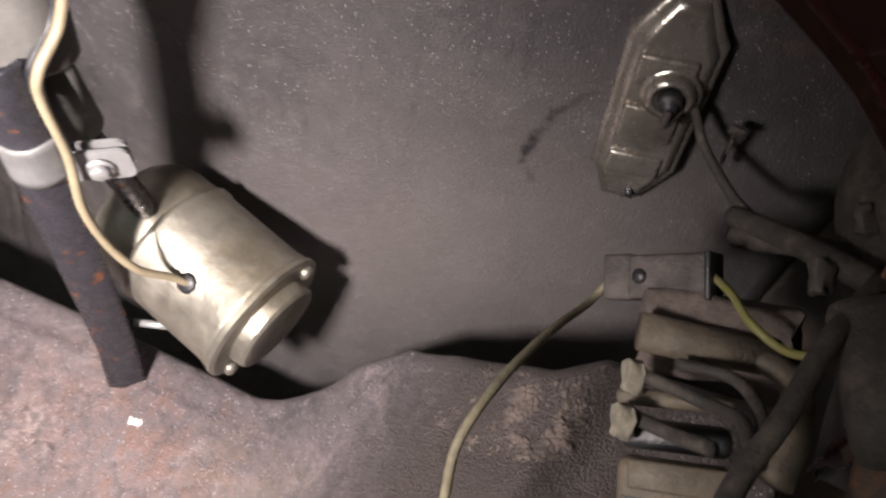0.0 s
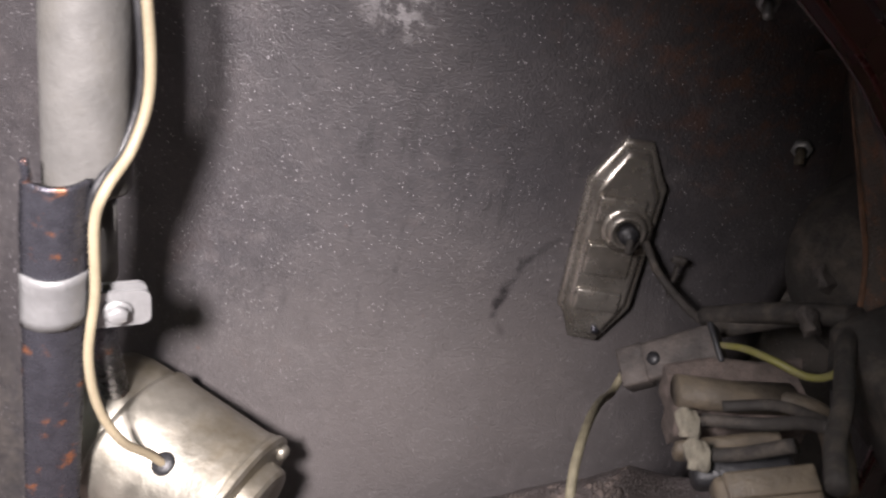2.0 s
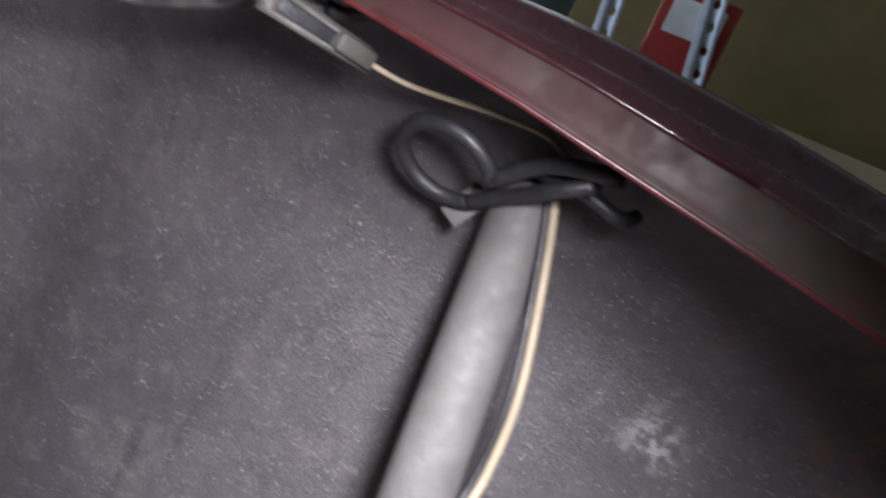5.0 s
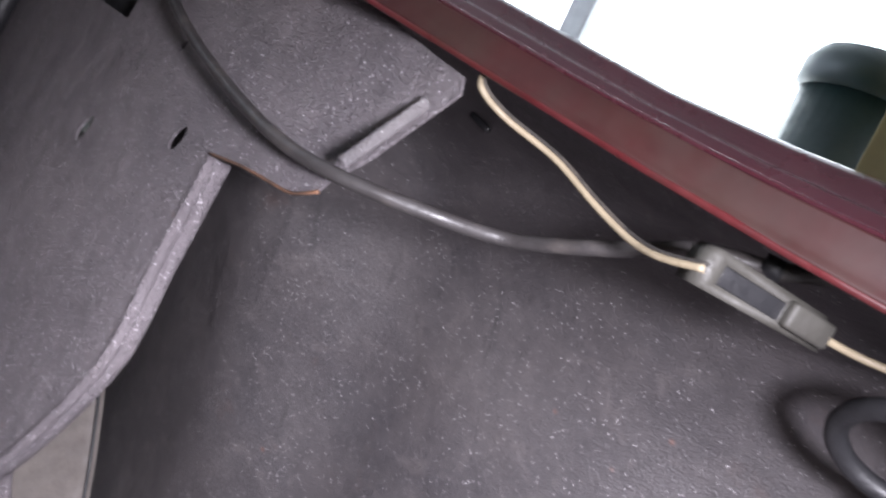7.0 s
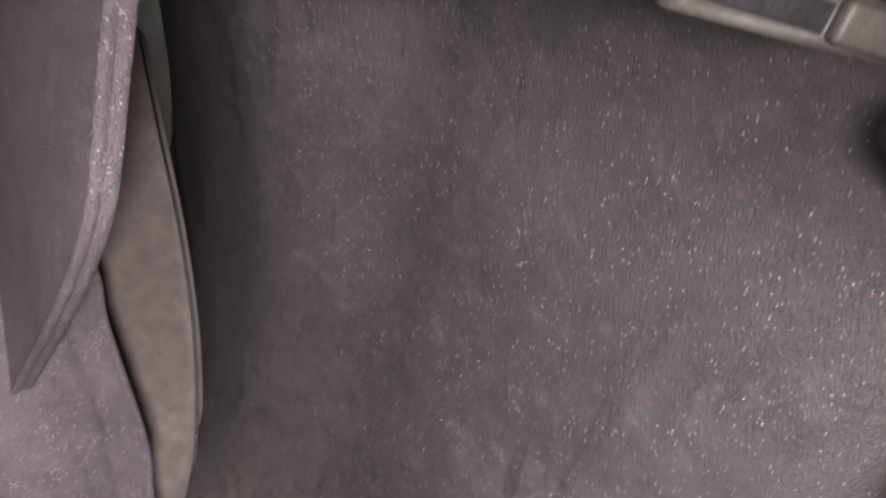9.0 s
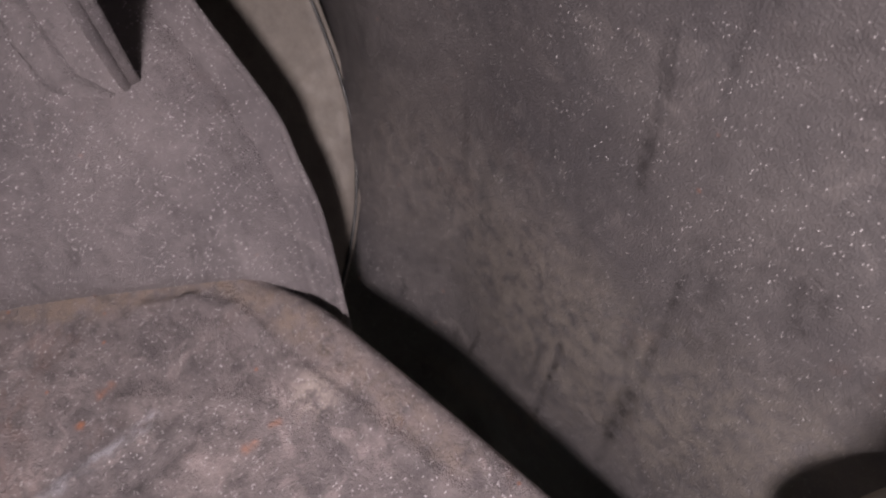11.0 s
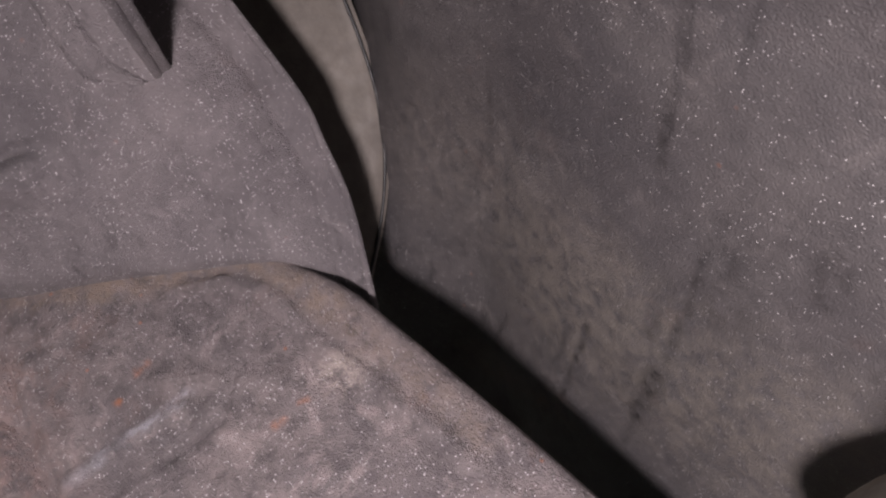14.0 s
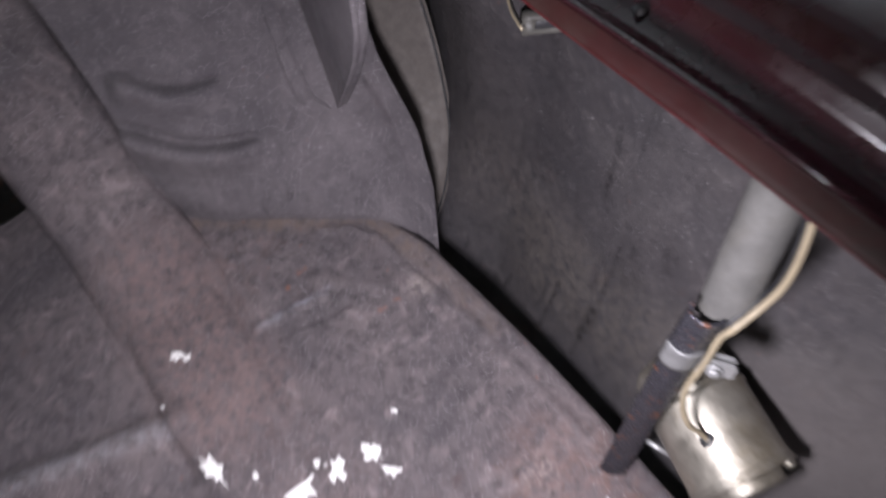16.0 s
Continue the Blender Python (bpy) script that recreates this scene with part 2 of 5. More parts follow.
# beige dirt along the floor's edges, scuffs, worn pink paint, rust blooms, a painted rib highlight, grime and painted
# shade on the hump
FLOOR_MARKS = [((-1.33, -0.37, 0), (-1.16, -0.19, 0), 0.004, 0.014, BEIGE, 0.8), ((-1.16, -0.19, 0), (-0.995, 0.035, 0), 0.005, 0.018, BEIGE, 0.85),
               ((-0.995, 0.035, 0), (-0.83, 0.06, 0), 0.006, 0.018, BEIGE, 0.7), ((-0.83, 0.06, 0), (-0.50, 0.08, 0), 0.004, 0.016, BEIGE, 0.5),
               ((-0.906, -0.395, 0), (-0.876, -0.19, 0), 0.002, 0.007, SCUFF, 0.9), ((-0.835, -0.375, 0), (-0.813, -0.261, 0), 0.001, 0.005, RUN, 0.6),
               ((-0.813, -0.261, 0), (-0.863, -0.126, 0), 0.001, 0.004, RUN, 0.45), ((-1.25, -0.55, 0), (-0.80, -0.56, 0), 0.035, 0.085, PINK, 0.75),
               # pale silver stroke along the rib paints its highlight into the colour
               ((-0.75, -0.55, 0), (-0.4, -0.5, 0), 0.02, 0.09, PINK, 0.22), ((-0.80, -0.70, 0.02), (-0.95, -1.15, 0.02), 0.004, 0.016, (0.42, 0.41, 0.44), 0.9), ((-0.73, -0.12, 0), (-0.724, -0.105, 0), 0.0005, 0.0045, ORANGE, 0.7), ((-0.96, -0.28, 0), (-0.955, -0.276, 0), 0.0005, 0.004, ORANGE, 0.5),
               ((-0.73, -0.07, 0), (-0.725, -0.062, 0), 0.0005, 0.004, ORANGE, 0.4), ((-0.976, -0.23, 0), (-0.976, -0.21, 0), 0.001, 0.005, ORANGE, 0.5),
               # last two strokes: hump grime, deepened by the hump's shade painted in
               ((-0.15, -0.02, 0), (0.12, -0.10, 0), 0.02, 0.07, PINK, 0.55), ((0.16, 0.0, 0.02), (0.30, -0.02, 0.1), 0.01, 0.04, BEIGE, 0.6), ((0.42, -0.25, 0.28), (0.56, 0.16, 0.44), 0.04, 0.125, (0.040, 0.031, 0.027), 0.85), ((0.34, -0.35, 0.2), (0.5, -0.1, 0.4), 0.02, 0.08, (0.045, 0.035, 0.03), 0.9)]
M_WALL = painted_sheet("sprayed_dark_coat", (0.050, 0.0465, 0.0505), (0.112, 0.1, 0.099), rust_amount=0.12, glint=0.85, relief=0.5, spark=(0.175, 0.87), stains=[((0.074, 0.20, 0.328), 0.005, 0.024, (0.33, 0.315, 0.32))],
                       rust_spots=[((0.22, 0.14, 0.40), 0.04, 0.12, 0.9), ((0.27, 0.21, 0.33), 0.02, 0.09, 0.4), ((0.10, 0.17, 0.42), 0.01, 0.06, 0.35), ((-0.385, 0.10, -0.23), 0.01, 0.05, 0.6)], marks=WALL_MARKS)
M_WHEEL = painted_sheet("wheelhouse_coat", (0.115, 0.103, 0.112), (0.22, 0.195, 0.203), dust=0.7, rust_amount=0.1, streaks=True, glint=1.5, relief=1.3, spark=(0.195, 0.76), marks=[((-1.07, 0.11, 0.31), (-1.025, 0.109, 0.244), 0.002, 0.006, RUN, 0.6), ((-1.06, 0.135, 0.30), (-1.014, 0.134, 0.228), 0.002, 0.006, RUN, 0.6), ((-1.06, 0.186, 0.23), (-1.03, 0.186, 0.184), 0.002, 0.006, RUN, 0.5)])
M_FLOOR = painted_sheet("dirty_floor_coat", (0.115, 0.101, 0.109), (0.23, 0.192, 0.192), rust_amount=0.42, rough=0.5, dust=0.9, streaks=False, mottle=0.85, glint=1.7, relief=1.3, spark=(0.20, 0.80),
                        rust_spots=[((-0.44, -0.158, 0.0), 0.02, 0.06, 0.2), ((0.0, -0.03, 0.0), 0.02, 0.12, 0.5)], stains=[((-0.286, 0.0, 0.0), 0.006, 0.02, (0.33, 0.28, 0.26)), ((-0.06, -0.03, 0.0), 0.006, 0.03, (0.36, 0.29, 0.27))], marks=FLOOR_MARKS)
M_REAR = painted_sheet("rusty_dark_coat", (0.048, 0.042, 0.038), (0.10, 0.08, 0.063), rust=(0.26, 0.10, 0.04), rust_amount=1.0, dust=0.6, glint=0.4, rust_spots=[(P(0.67, 0.25, 0.86), 0.02, 0.09, 0.7)])
M_RUST = plain("flaking_rust", (0.15, 0.075, 0.042), 0.8, scale=120, var=0.6, dirt=(0.06, 0.04, 0.03), relief=0.0008)
M_BEIGE = plain("dusty_outer_wheelhouse", (0.135, 0.118, 0.106), 0.7, dirt=(0.085, 0.073, 0.068))
M_LIP = plain("maroon_body_paint", (0.045, 0.0115, 0.017), 0.24, var=0.2, scale=25, dirt=(0.05, 0.025, 0.02), dirt_amount=0.25, coat=0.6, relief=0.00003, zone=(P(0.26, 0.14, 1.10), 0.022, 0.052, (0.045, 0.027, 0.02)))
M_LIPRED = plain("bare_red_paint", (0.075, 0.011, 0.013), 0.35, var=0.4, scale=50, dirt=(0.045, 0.02, 0.015), dirt_amount=0.5, relief=0.00006)
M_FLANGE = plain("dirty_maroon_flange", (0.036, 0.0105, 0.010), 0.55, var=0.35, scale=40, dirt=(0.036, 0.024, 0.019), dirt_amount=0.5, relief=0.00005, zone=(P(0.22, 0.13, 1.10), 0.045, 0.11, (0.021, 0.0155, 0.013)))
M_FLANGE.node_tree.nodes["Principled BSDF"].inputs["Specular IOR Level"].default_value = 0.25
M_TUBE = plain("dull_grey_aluminium", (0.108, 0.105, 0.099), 0.7, metal=0.08, dirt=(0.085, 0.08, 0.07), dirt_amount=0.7)
M_STEEL = plain("rust_pitted_black_steel", (0.075, 0.075, 0.09), 0.26, metal=0.7, scale=150, dirt=(0.34, 0.13, 0.055), dirt_amount=0.8, dirt_lo=0.575, dirt_hi=0.66, relief=0.0004)
M_BAND = plain("dull_zinc_band", (0.20, 0.20, 0.20), 0.45, metal=0.3, var=0.3, dirt=(0.12, 0.11, 0.10))
M_ZINC = plain("bright_zinc_plate", (0.33, 0.33, 0.33), 0.38, metal=0.45, var=0.15)
M_MOTOR = plain("tarnished_cadmium_can", (0.40, 0.375, 0.32), 0.46, metal=0.8, scale=30, dirt=(0.22, 0.185, 0.125), dirt_amount=0.8, var=0.35)
M_BLACK = plain("black_rubber", (0.018, 0.018, 0.02), 0.45, scale=80)
M_HOSE = plain("dusty_black_rubber", (0.034, 0.031, 0.031), 0.5, scale=60, dirt=(0.085, 0.074, 0.066), dirt_amount=0.6)
M_CREAM = plain("cream_wire_sheath", (0.27, 0.225, 0.15), 0.5, var=0.15, scale=90)
M_YELLOW = plain("dusty_yellow_wire", (0.20, 0.19, 0.05), 0.55, dirt=(0.17, 0.145, 0.10), dirt_amount=0.8, scale=70)
M_DUSTWIRE = plain("dust_caked_wire", (0.15, 0.132, 0.085), 0.75, scale=120, var=0.4, dirt=(0.09, 0.076, 0.055), relief=0.0006)
M_HARNESS = plain("dusty_harness_tape", (0.030, 0.026, 0.023), 0.8, scale=110, dirt=(0.095, 0.078, 0.062), dirt_amount=0.7, relief=0.0008)
M_MARKER = plain("dull_plated_lamp_back", (0.42, 0.39, 0.35), 0.24, metal=0.8, scale=50, dirt=(0.2, 0.175, 0.145), dirt_amount=0.6)
M_GREYPL = plain("grey_plastic_connector", (0.055, 0.047, 0.043), 0.7, scale=140, var=0.5, dirt=(0.11, 0.09, 0.078), relief=0.0007)
M_NATURAL = plain("dirty_natural_nylon", (0.05, 0.048, 0.041), 0.6, dirt=(0.035, 0.032, 0.028))
M_CRUST = plain("pale_corrosion_crust", (0.22, 0.20, 0.155), 0.8, scale=200, var=0.5, dirt=(0.10, 0.085, 0.06), relief=0.001)
M_DIRT = plain("crumbled_dirt", (0.115, 0.09, 0.078), 0.9, scale=120, var=0.6, dirt=(0.06, 0.047, 0.042), relief=0.002)
M_FLAKE = plain("chalk_white_paint_flake", (0.78, 0.76, 0.74), 0.6, var=0.1)
M_BROWNPL = plain("dusty_brown_plastic", (0.125, 0.10, 0.07), 0.65, scale=90, var=0.4, dirt=(0.06, 0.05, 0.04), dirt_amount=0.8, relief=0.0006)


# ---- mesh helpers ----
def obj(name, bm, mat, parent=None, label="", smooth=True):
    me = bpy.data.meshes.new(name)
    bmesh.ops.recalc_face_normals(bm, faces=bm.faces)
    bm.to_mesh(me)
    bm.free()
    me.materials.append(mat)
    if smooth:
        for p in me.polygons:
            p.use_smooth = True
    ob = new(name, me)
    if parent is not None:
        ob.parent = parent
    if label:
        tagged(ob, label)
    return ob


def part(name, bm, material, parent, label=""):
    return obj(name, bm, material, parent, label)


def thing(name, label, category, group="", at=(0, 0, 0)):
    e = new(name)
    e.empty_display_size = 0.02
    return tagged(e, label, category, group)


def crisp(ob, degrees=35):
    """Keep sharp folds sharp while round parts stay smooth."""
    me = ob.data
    bm = bmesh.new()
    bm.from_mesh(me)
    for e in bm.edges:
        if len(e.link_faces) == 2 and e.calc_face_angle(0) > radians(degrees):
            e.smooth = False
    bm.to_mesh(me)
    bm.free()
    return ob


def sheet(name, fn, nu, nv, mat, parent=None, thick=0.0012, label="", flip=False):
    """A sheet of metal from fn(u, v) -> place, u and v in 0..1, with thickness."""
    bm = bmesh.new()
    g = [[bm.verts.new(fn(i / nu, j / nv)) for j in range(nv + 1)] for i in range(nu + 1)]
    for i in range(nu):
        for j in range(nv):
            bm.faces.new((g[i][j], g[i + 1][j], g[i + 1][j + 1], g[i][j + 1]))
    ob = obj(name, bm, mat, parent, label)
    s = ob.modifiers.new("gauge", "SOLIDIFY")
    s.thickness, s.offset = thick, (1 if flip else -1)
    return ob


def smooth_line(pts, n=8):
    """Catmull-Rom through the given places."""
    pts = [Vector(p) for p in pts]
    q = [2 * pts[0] - pts[1]] + pts + [2 * pts[-1] - pts[-2]]
    out = []
    for i in range(1, len(q) - 2):
        a, b, c, d = q[i - 1:i + 3]
        for k in range(n):
            t = k / n
            out.append(0.5 * (2 * b + (c - a) * t + (2 * a - 5 * b + 4 * c - d) * t * t + (3 * b - a - 3 * c + d) * t ** 3))
    return out + [pts[-1]]


def sweep(line, radius, segs=10, ry=None, caps=True, bm=None):
    """A round or oval bar along a line; radius may be a number or a function of 0..1."""
    bm = bm or bmesh.new()
    line = [Vector(p) for p in line]
    rings, ref = [], None
    for i, p in enumerate(line):
        d = (line[min(i + 1, len(line) - 1)] - line[max(i - 1, 0)]).normalized()
        if ref is None:
            ref = d.cross(Vector((0.3, 0.2, 0.9))).normalized()
        a = (ref - d * ref.dot(d)).normalized()
        ref = a
        b = d.cross(a)
        r = radius(i / (len(line) - 1)) if callable(radius) else radius
        r2 = r if ry is None else ry
        rings.append([bm.verts.new(p + a * r * math.cos(2 * math.pi * k / segs) + b * r2 * math.sin(2 * math.pi * k / segs)) for k in range(segs)])
    for x, y in zip(rings, rings[1:]):
        for k in range(segs):
            bm.faces.new((x[k], x[(k + 1) % segs], y[(k + 1) % segs], y[k]))
    if caps:
        bm.faces.new(rings[0][::-1])
        bm.faces.new(rings[-1])
    return bm


def frame_of(axis, hint=(0, 0, 1)):
    z = Vector(axis).normalized()
    h = Vector(hint)
    if abs(h.normalized().dot(z)) > 0.95:
        h = Vector((1, 0, 0))
    x = (h - z * h.dot(z)).normalized()
    return Matrix((x, z.cross(x), z)).transposed()


def lathe(centre, axis, profile, segs=40, hint=(0, 0, 1)):
    """A turned body: profile of (along, radius) from the centre along the axis."""
    bm = bmesh.new()
    m, c = frame_of(axis, hint), Vector(centre)
    rings = []
    for a, r in profile:
        if r < 1e-6:
            rings.append([bm.verts.new(c + m @ Vector((0, 0, a)))])
        else:
            rings.append([bm.verts.new(c + m @ Vector((r * math.cos(2 * math.pi * k / segs), r * math.sin(2 * math.pi * k / segs), a))) for k in range(segs)])
    for x, y in zip(rings, rings[1:]):
        for k in range(segs):
            j = (k + 1) % segs
            if len(x) == 1 and len(y) > 1:
                bm.faces.new((x[0], y[j], y[k]))
            elif len(y) == 1 and len(x) > 1:
                bm.faces.new((x[k], x[j], y[0]))
            elif len(x) > 1:
                bm.faces.new((x[k], x[j], y[j], y[k]))
    return bm


def block(centre, size, axes=None, bevel=0.0008, segs=2):
    """A box with rounded edges; axes is a 3x3 turn."""
    bm = bmesh.new()
    bmesh.ops.create_cube(bm, size=1.0)
    for v in bm.verts:
        v.co = Vector((v.co.x * size[0], v.co.y * size[1], v.co.z * size[2]))
    if bevel:
        bmesh.ops.bevel(bm, geom=bm.edges[:], offset=min(bevel, min(size) * 0.4), segments=segs, affect="EDGES", profile=0.5)
    for v in bm.verts:
        v.co = (axes @ v.co if axes else v.co) + Vector(centre)
    return bm


def plate(outline, thick, place, bevel=0.0):
    """A flat plate cut to an outline (list of 2D loops, the first the rim, the rest holes); place is a 4x4 pose."""
    bm = bmesh.new()
    edges = []
    for loop in outline:
        vs = [bm.verts.new((x, y, 0)) for x, y in loop]
        edges += [bm.edges.new((vs[i], vs[(i + 1) % len(vs)])) for i in range(len(vs))]
    bmesh.ops.triangle_fill(bm, use_beauty=True, use_dissolve=False, edges=edges)
    g = bmesh.ops.extrude_face_region(bm, geom=bm.faces[:])
    for v in g["geom"]:
        if isinstance(v, bmesh.types.BMVert):
            v.co.z -= thick
    for v in bm.verts:
        v.co = place @ v.co
    return bm


def rough_noise(p, scale, amp):
    return amp * noise.noise(Vector(p) * scale)

# ---- the boot: side wall, floor, wheelhouse, gutter ----
def wall_y(x, z):
    y = 0.331 + 0.011 * x + 0.327 * z + 0.088 * x * z - 0.213 * z * z + 0.157 * x * x
    # the panel turns in towards the wheelhouse seam at its front
    k = min(1.0, max(0.0, (-0.75 - x) / 0.35))
    r = math.sqrt(z * z + 0.03)
    near = min(0.20, 0.022 + 0.215 * (r - z) + 0.06 * (r + z))
    return y - k * k * (3 - 2 * k) * near


def spline_y(pts, x):
    """Straight interpolation in a short table of (x, value)."""
    if x <= pts[0][0]:
        return pts[0][1]
    for (x0, v0), (x1, v1) in zip(pts, pts[1:]):
        if x <= x1:
            return v0 + (v1 - v0) * (x - x0) / (x1 - x0)
    return pts[-1][1]


REAR_Z = [(0.30, 1.057), (0.36, 1.035), (0.446, 0.985), (0.54, 0.93), (0.60, 0.88), (0.65, 0.825), (0.70, 0.72), (0.73, 0.62), (0.76, 0.48)]
REAR_Y = [(0.30, 0.121), (0.446, 0.145), (0.60, 0.155), (0.70, 0.15), (0.76, 0.12)]


def lip_y(x):
    return 0.099 + 0.073 * x if x < 0.30 else spline_y(REAR_Y, x)


def lip_z(x):
    if x < -0.1:
        return 1.102 - 0.150 * x - 0.010 * min(1.0, (-0.1 - x) / 0.25)
    return 1.102 - 0.150 * x if x < 0.30 else spline_y(REAR_Z, x)


def lip_start(x):
    """How far along its profile the lip begins: the inner flange ends short of the tail corner."""
    return min(1.0, max(0.0, (x - 0.10) / 0.24))


X_TURN = 0.84     # where the side wall turns into the tail panel


def lip_lean(x):
    """How far the lip's upright leans to the tail where its line dips."""
    if x < 0.30:
        return 0.0
    d = (lip_z(x + 0.03) - lip_z(x - 0.03)) / 0.06
    return min(0.85, -d / math.hypot(1, d)) * min(1.0, (x - 0.30) / 0.06)


def lip_tall(x):
    """The gutter grows shallower towards the cabin."""
    return spline_y([(-0.45, 0.58), (-0.3, 0.68), (-0.05, 0.92), (0.1, 1.0)], x)


# profile of the gutter, outwards and up from its lower edge: flange, rolled bead, rain channel, ridge, wing top
LIP = [(0.0, 0.0), (0.003, 0.012), (0.004, 0.040), (0.004, 0.047), (0.007, 0.051), (0.012, 0.050), (0.016, 0.044), (0.030, 0.040), (0.046, 0.0405), (0.057, 0.046), (0.065, 0.056), (0.070, 0.070),
       (0.073, 0.078), (0.080, 0.080), (0.088, 0.083), (0.093, 0.095), (0.098, 0.110), (0.108, 0.117), (0.125, 0.119), (0.17, 0.120), (0.28, 0.11), (0.37, 0.07), (0.45, 0.0), (0.50, -0.12), (0.54, -0.3)]


def lip_profile(i, x):
    """Outward and upward offset at place i of the profile; the channel closes up towards the tail corner."""
    k = min(int(i), len(LIP) - 2)
    a, b, t = LIP[k], LIP[k + 1], i - k
    shut = 0.022 * lip_start(x) * min(1.0, max(0.0, (i - 5) / 4))
    return a[0] + (b[0] - a[0]) * t - shut, a[1] + (b[1] - a[1]) * t


def gutter_start(x):
    """Where along the profile the channel begins; past the flange's end only the outer ridge is left."""
    return 3.0 + 7.0 * min(1.0, max(0.0, (lip_start(x) - 0.3) / 0.7))


def wall_place(x, s):
    """The side wall: s runs from low in the sill well up and over to the gutter."""
    k = lip_start(x)
    n = lip_lean(x)
    up = math.sqrt(1 - n * n)
    out, h = lip_profile(max(7.0, gutter_start(x)), x)
    h *= lip_tall(x)
    e = Vector((x + n * h, lip_y(x) + out + 0.004 * k, lip_z(x) + h * up - 0.006 + 0.004 * k))
    top = min(0.86, e.z - 0.17)
    q = min(1.0, max(0.0, (x - 0.18) / 0.36))
    q = q * q * (3 - 2 * q)
    top += q * (0.885 - top)
    if s < 0.72:
        z = -1.0 + (s / 0.72) * (1.0 + top)
        return Vector((x, wall_y(x, z), z))
    t = (s - 0.72) / 0.28
    a = Vector((x, wall_y(x, top), top))
    c1 = Vector((x, a.y - 0.01 + 0.005 * q, a.z + (0.6 * (e.z - a.z)) * (1 - q) + 0.11 * q))
    c2 = Vector((e.x, e.y + 0.55 * (a.y - e.y), e.z - 0.002 + 0.010 * k))
    return (1 - t) ** 3 * a + 3 * t * (1 - t) ** 2 * c1 + 3 * t * t * (1 - t) * c2 + t ** 3 * e


def wall_fn(u, v):
    p = P(*wall_place(-2.45 + u * (X_TURN + 2.45), v))
    p.y += rough_noise(p, 9.0, 0.0012) + rough_noise(p, 31.0, 0.0004)
    return p


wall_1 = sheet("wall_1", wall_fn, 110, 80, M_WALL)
part("pressed_slot", block(P(-0.678, 0.287, 1.151), (0.013, 0.003, 0.0035), Matrix.Rotation(0.35, 3, "Y"), 0.0012), M_BLACK, wall_1, "small dark pressed slot")
tagged(wall_1, "dark grainy sprayed inner side of the rear wing", "wall", kind="structure")


def tail_fn(u, v):
    x0, y0, z = wall_place(X_TURN, 0.72 * v)
    z = min(z, 0.60)
    if u < 0.3:
        a = u / 0.3 * math.pi / 2
        x, y = x0 + 0.14 * math.sin(a), y0 - 0.14 * (1 - math.cos(a))
    else:
        k = (u - 0.3) / 0.7
        x, y = x0 + 0.14 + 0.05 * k, (y0 - 0.14) * (1 - k) + (-2.6) * k
    p = P(x, y, z)
    p.x += rough_noise(p, 11.0, 0.002)
    return p


wall_2 = sheet("wall_2", tail_fn, 50, 60, M_REAR, flip=True)
tagged(wall_2, "rusty dark tail panel behind the lamp cluster", "wall", kind="structure")


def floor_edge(x):
    e = 0.094 + 0.03 * math.sin(2.0 * x + 2.0)
    if x < -0.8:
        e -= 0.5 * (-0.8 - x) ** 1.5
    if x > 0.15:
        e = spline_y([(0.15, e), (0.19, 0.128), (0.267, 0.172), (0.302, 0.207), (0.375, 0.228), (0.43, 0.210), (0.49, 0.198), (0.55, 0.195), (0.605, 0.235), (0.9, 0.26)], x)
    return e


def floor_z(x, y):
    k = min(1.0, max(0.0, (x - 0.17) / 0.42))
    z = 0.47 * k * k * (3 - 2 * k) * (0.75 + 0.25 * min(1, max(0, (y + 0.6) / 0.6)))
    # pressed ribs and a raised band
    for (px, py, qx, qy, w, h) in ((-1.15, -0.41, -0.50, -0.47, 0.018, -0.018), (-1.27, -0.70, -0.67, -0.73, 0.018, -0.018), (-0.80, -0.70, -1.05, -1.5, 0.05, 0.04), (-0.95, -0.22, -0.76, -0.05, 0.014, 0.006),
                                   (-0.90, 0.004, -0.755, 0.010, 0.010, 0.006), (-0.755, 0.013, -0.56, 0.038, 0.012, 0.008), (-0.56, 0.038, -0.2, 0.058, 0.012, 0.008), (-0.2, 0.058, 0.1, 0.05, 0.012, 0.007),
                                   (-1.053, -0.101, -0.997, -0.033, 0.010, 0.010), (-0.997, -0.033, -0.929, 0.004, 0.010, 0.010), (-0.929, 0.004, -0.87, 0.014, 0.010, 0.008),
                                   (-0.817, -0.269, -0.806, -0.177, 0.010, -0.009), (-0.806, -0.177, -0.848, -0.12, 0.010, -0.009), (-0.909, -0.41, -0.864, -0.195, 0.012, 0.007)):
        d = Vector((qx - px, qy - py))
        t = max(0.0, min(1.0, (Vector((x - px, y - py)).dot(d)) / d.length_squared))
        q = (Vector((x - px, y - py)) - d * t).length
        z += h * math.exp(-(q / w) ** 2)
    band = min(1.0, max(0.0, (y + 0.72) / 0.03)) * min(1.0, max(0.0, (-0.43 - y) / 0.03)) * min(1.0, max(0.0, (-0.45 - x) / 0.1))
    z += 0.020 * band
    return z


def floor_rough(p, x):
    k = min(1.0, max(0.0, (x - 0.15) / 0.3))
    return rough_noise(p, 14.0, 0.0018 + 0.003 * k) + rough_noise(p, 42.0, 0.0006 + 0.0030 * k) + rough_noise(p, 105.0, 0.0012 * k)


def floor_fn(u, v):
    x = -1.75 + u * 2.55
    e = floor_edge(x)
    y = e - (1 - v) ** 1.25 * (1.9 + e)
    z = floor_z(x, y)
    if v > 0.97:
        z -= 0.02 * ((v - 0.97) / 0.03) ** 2
    p = P(x, y, z)
    p.z += floor_rough(p, x)
    return p


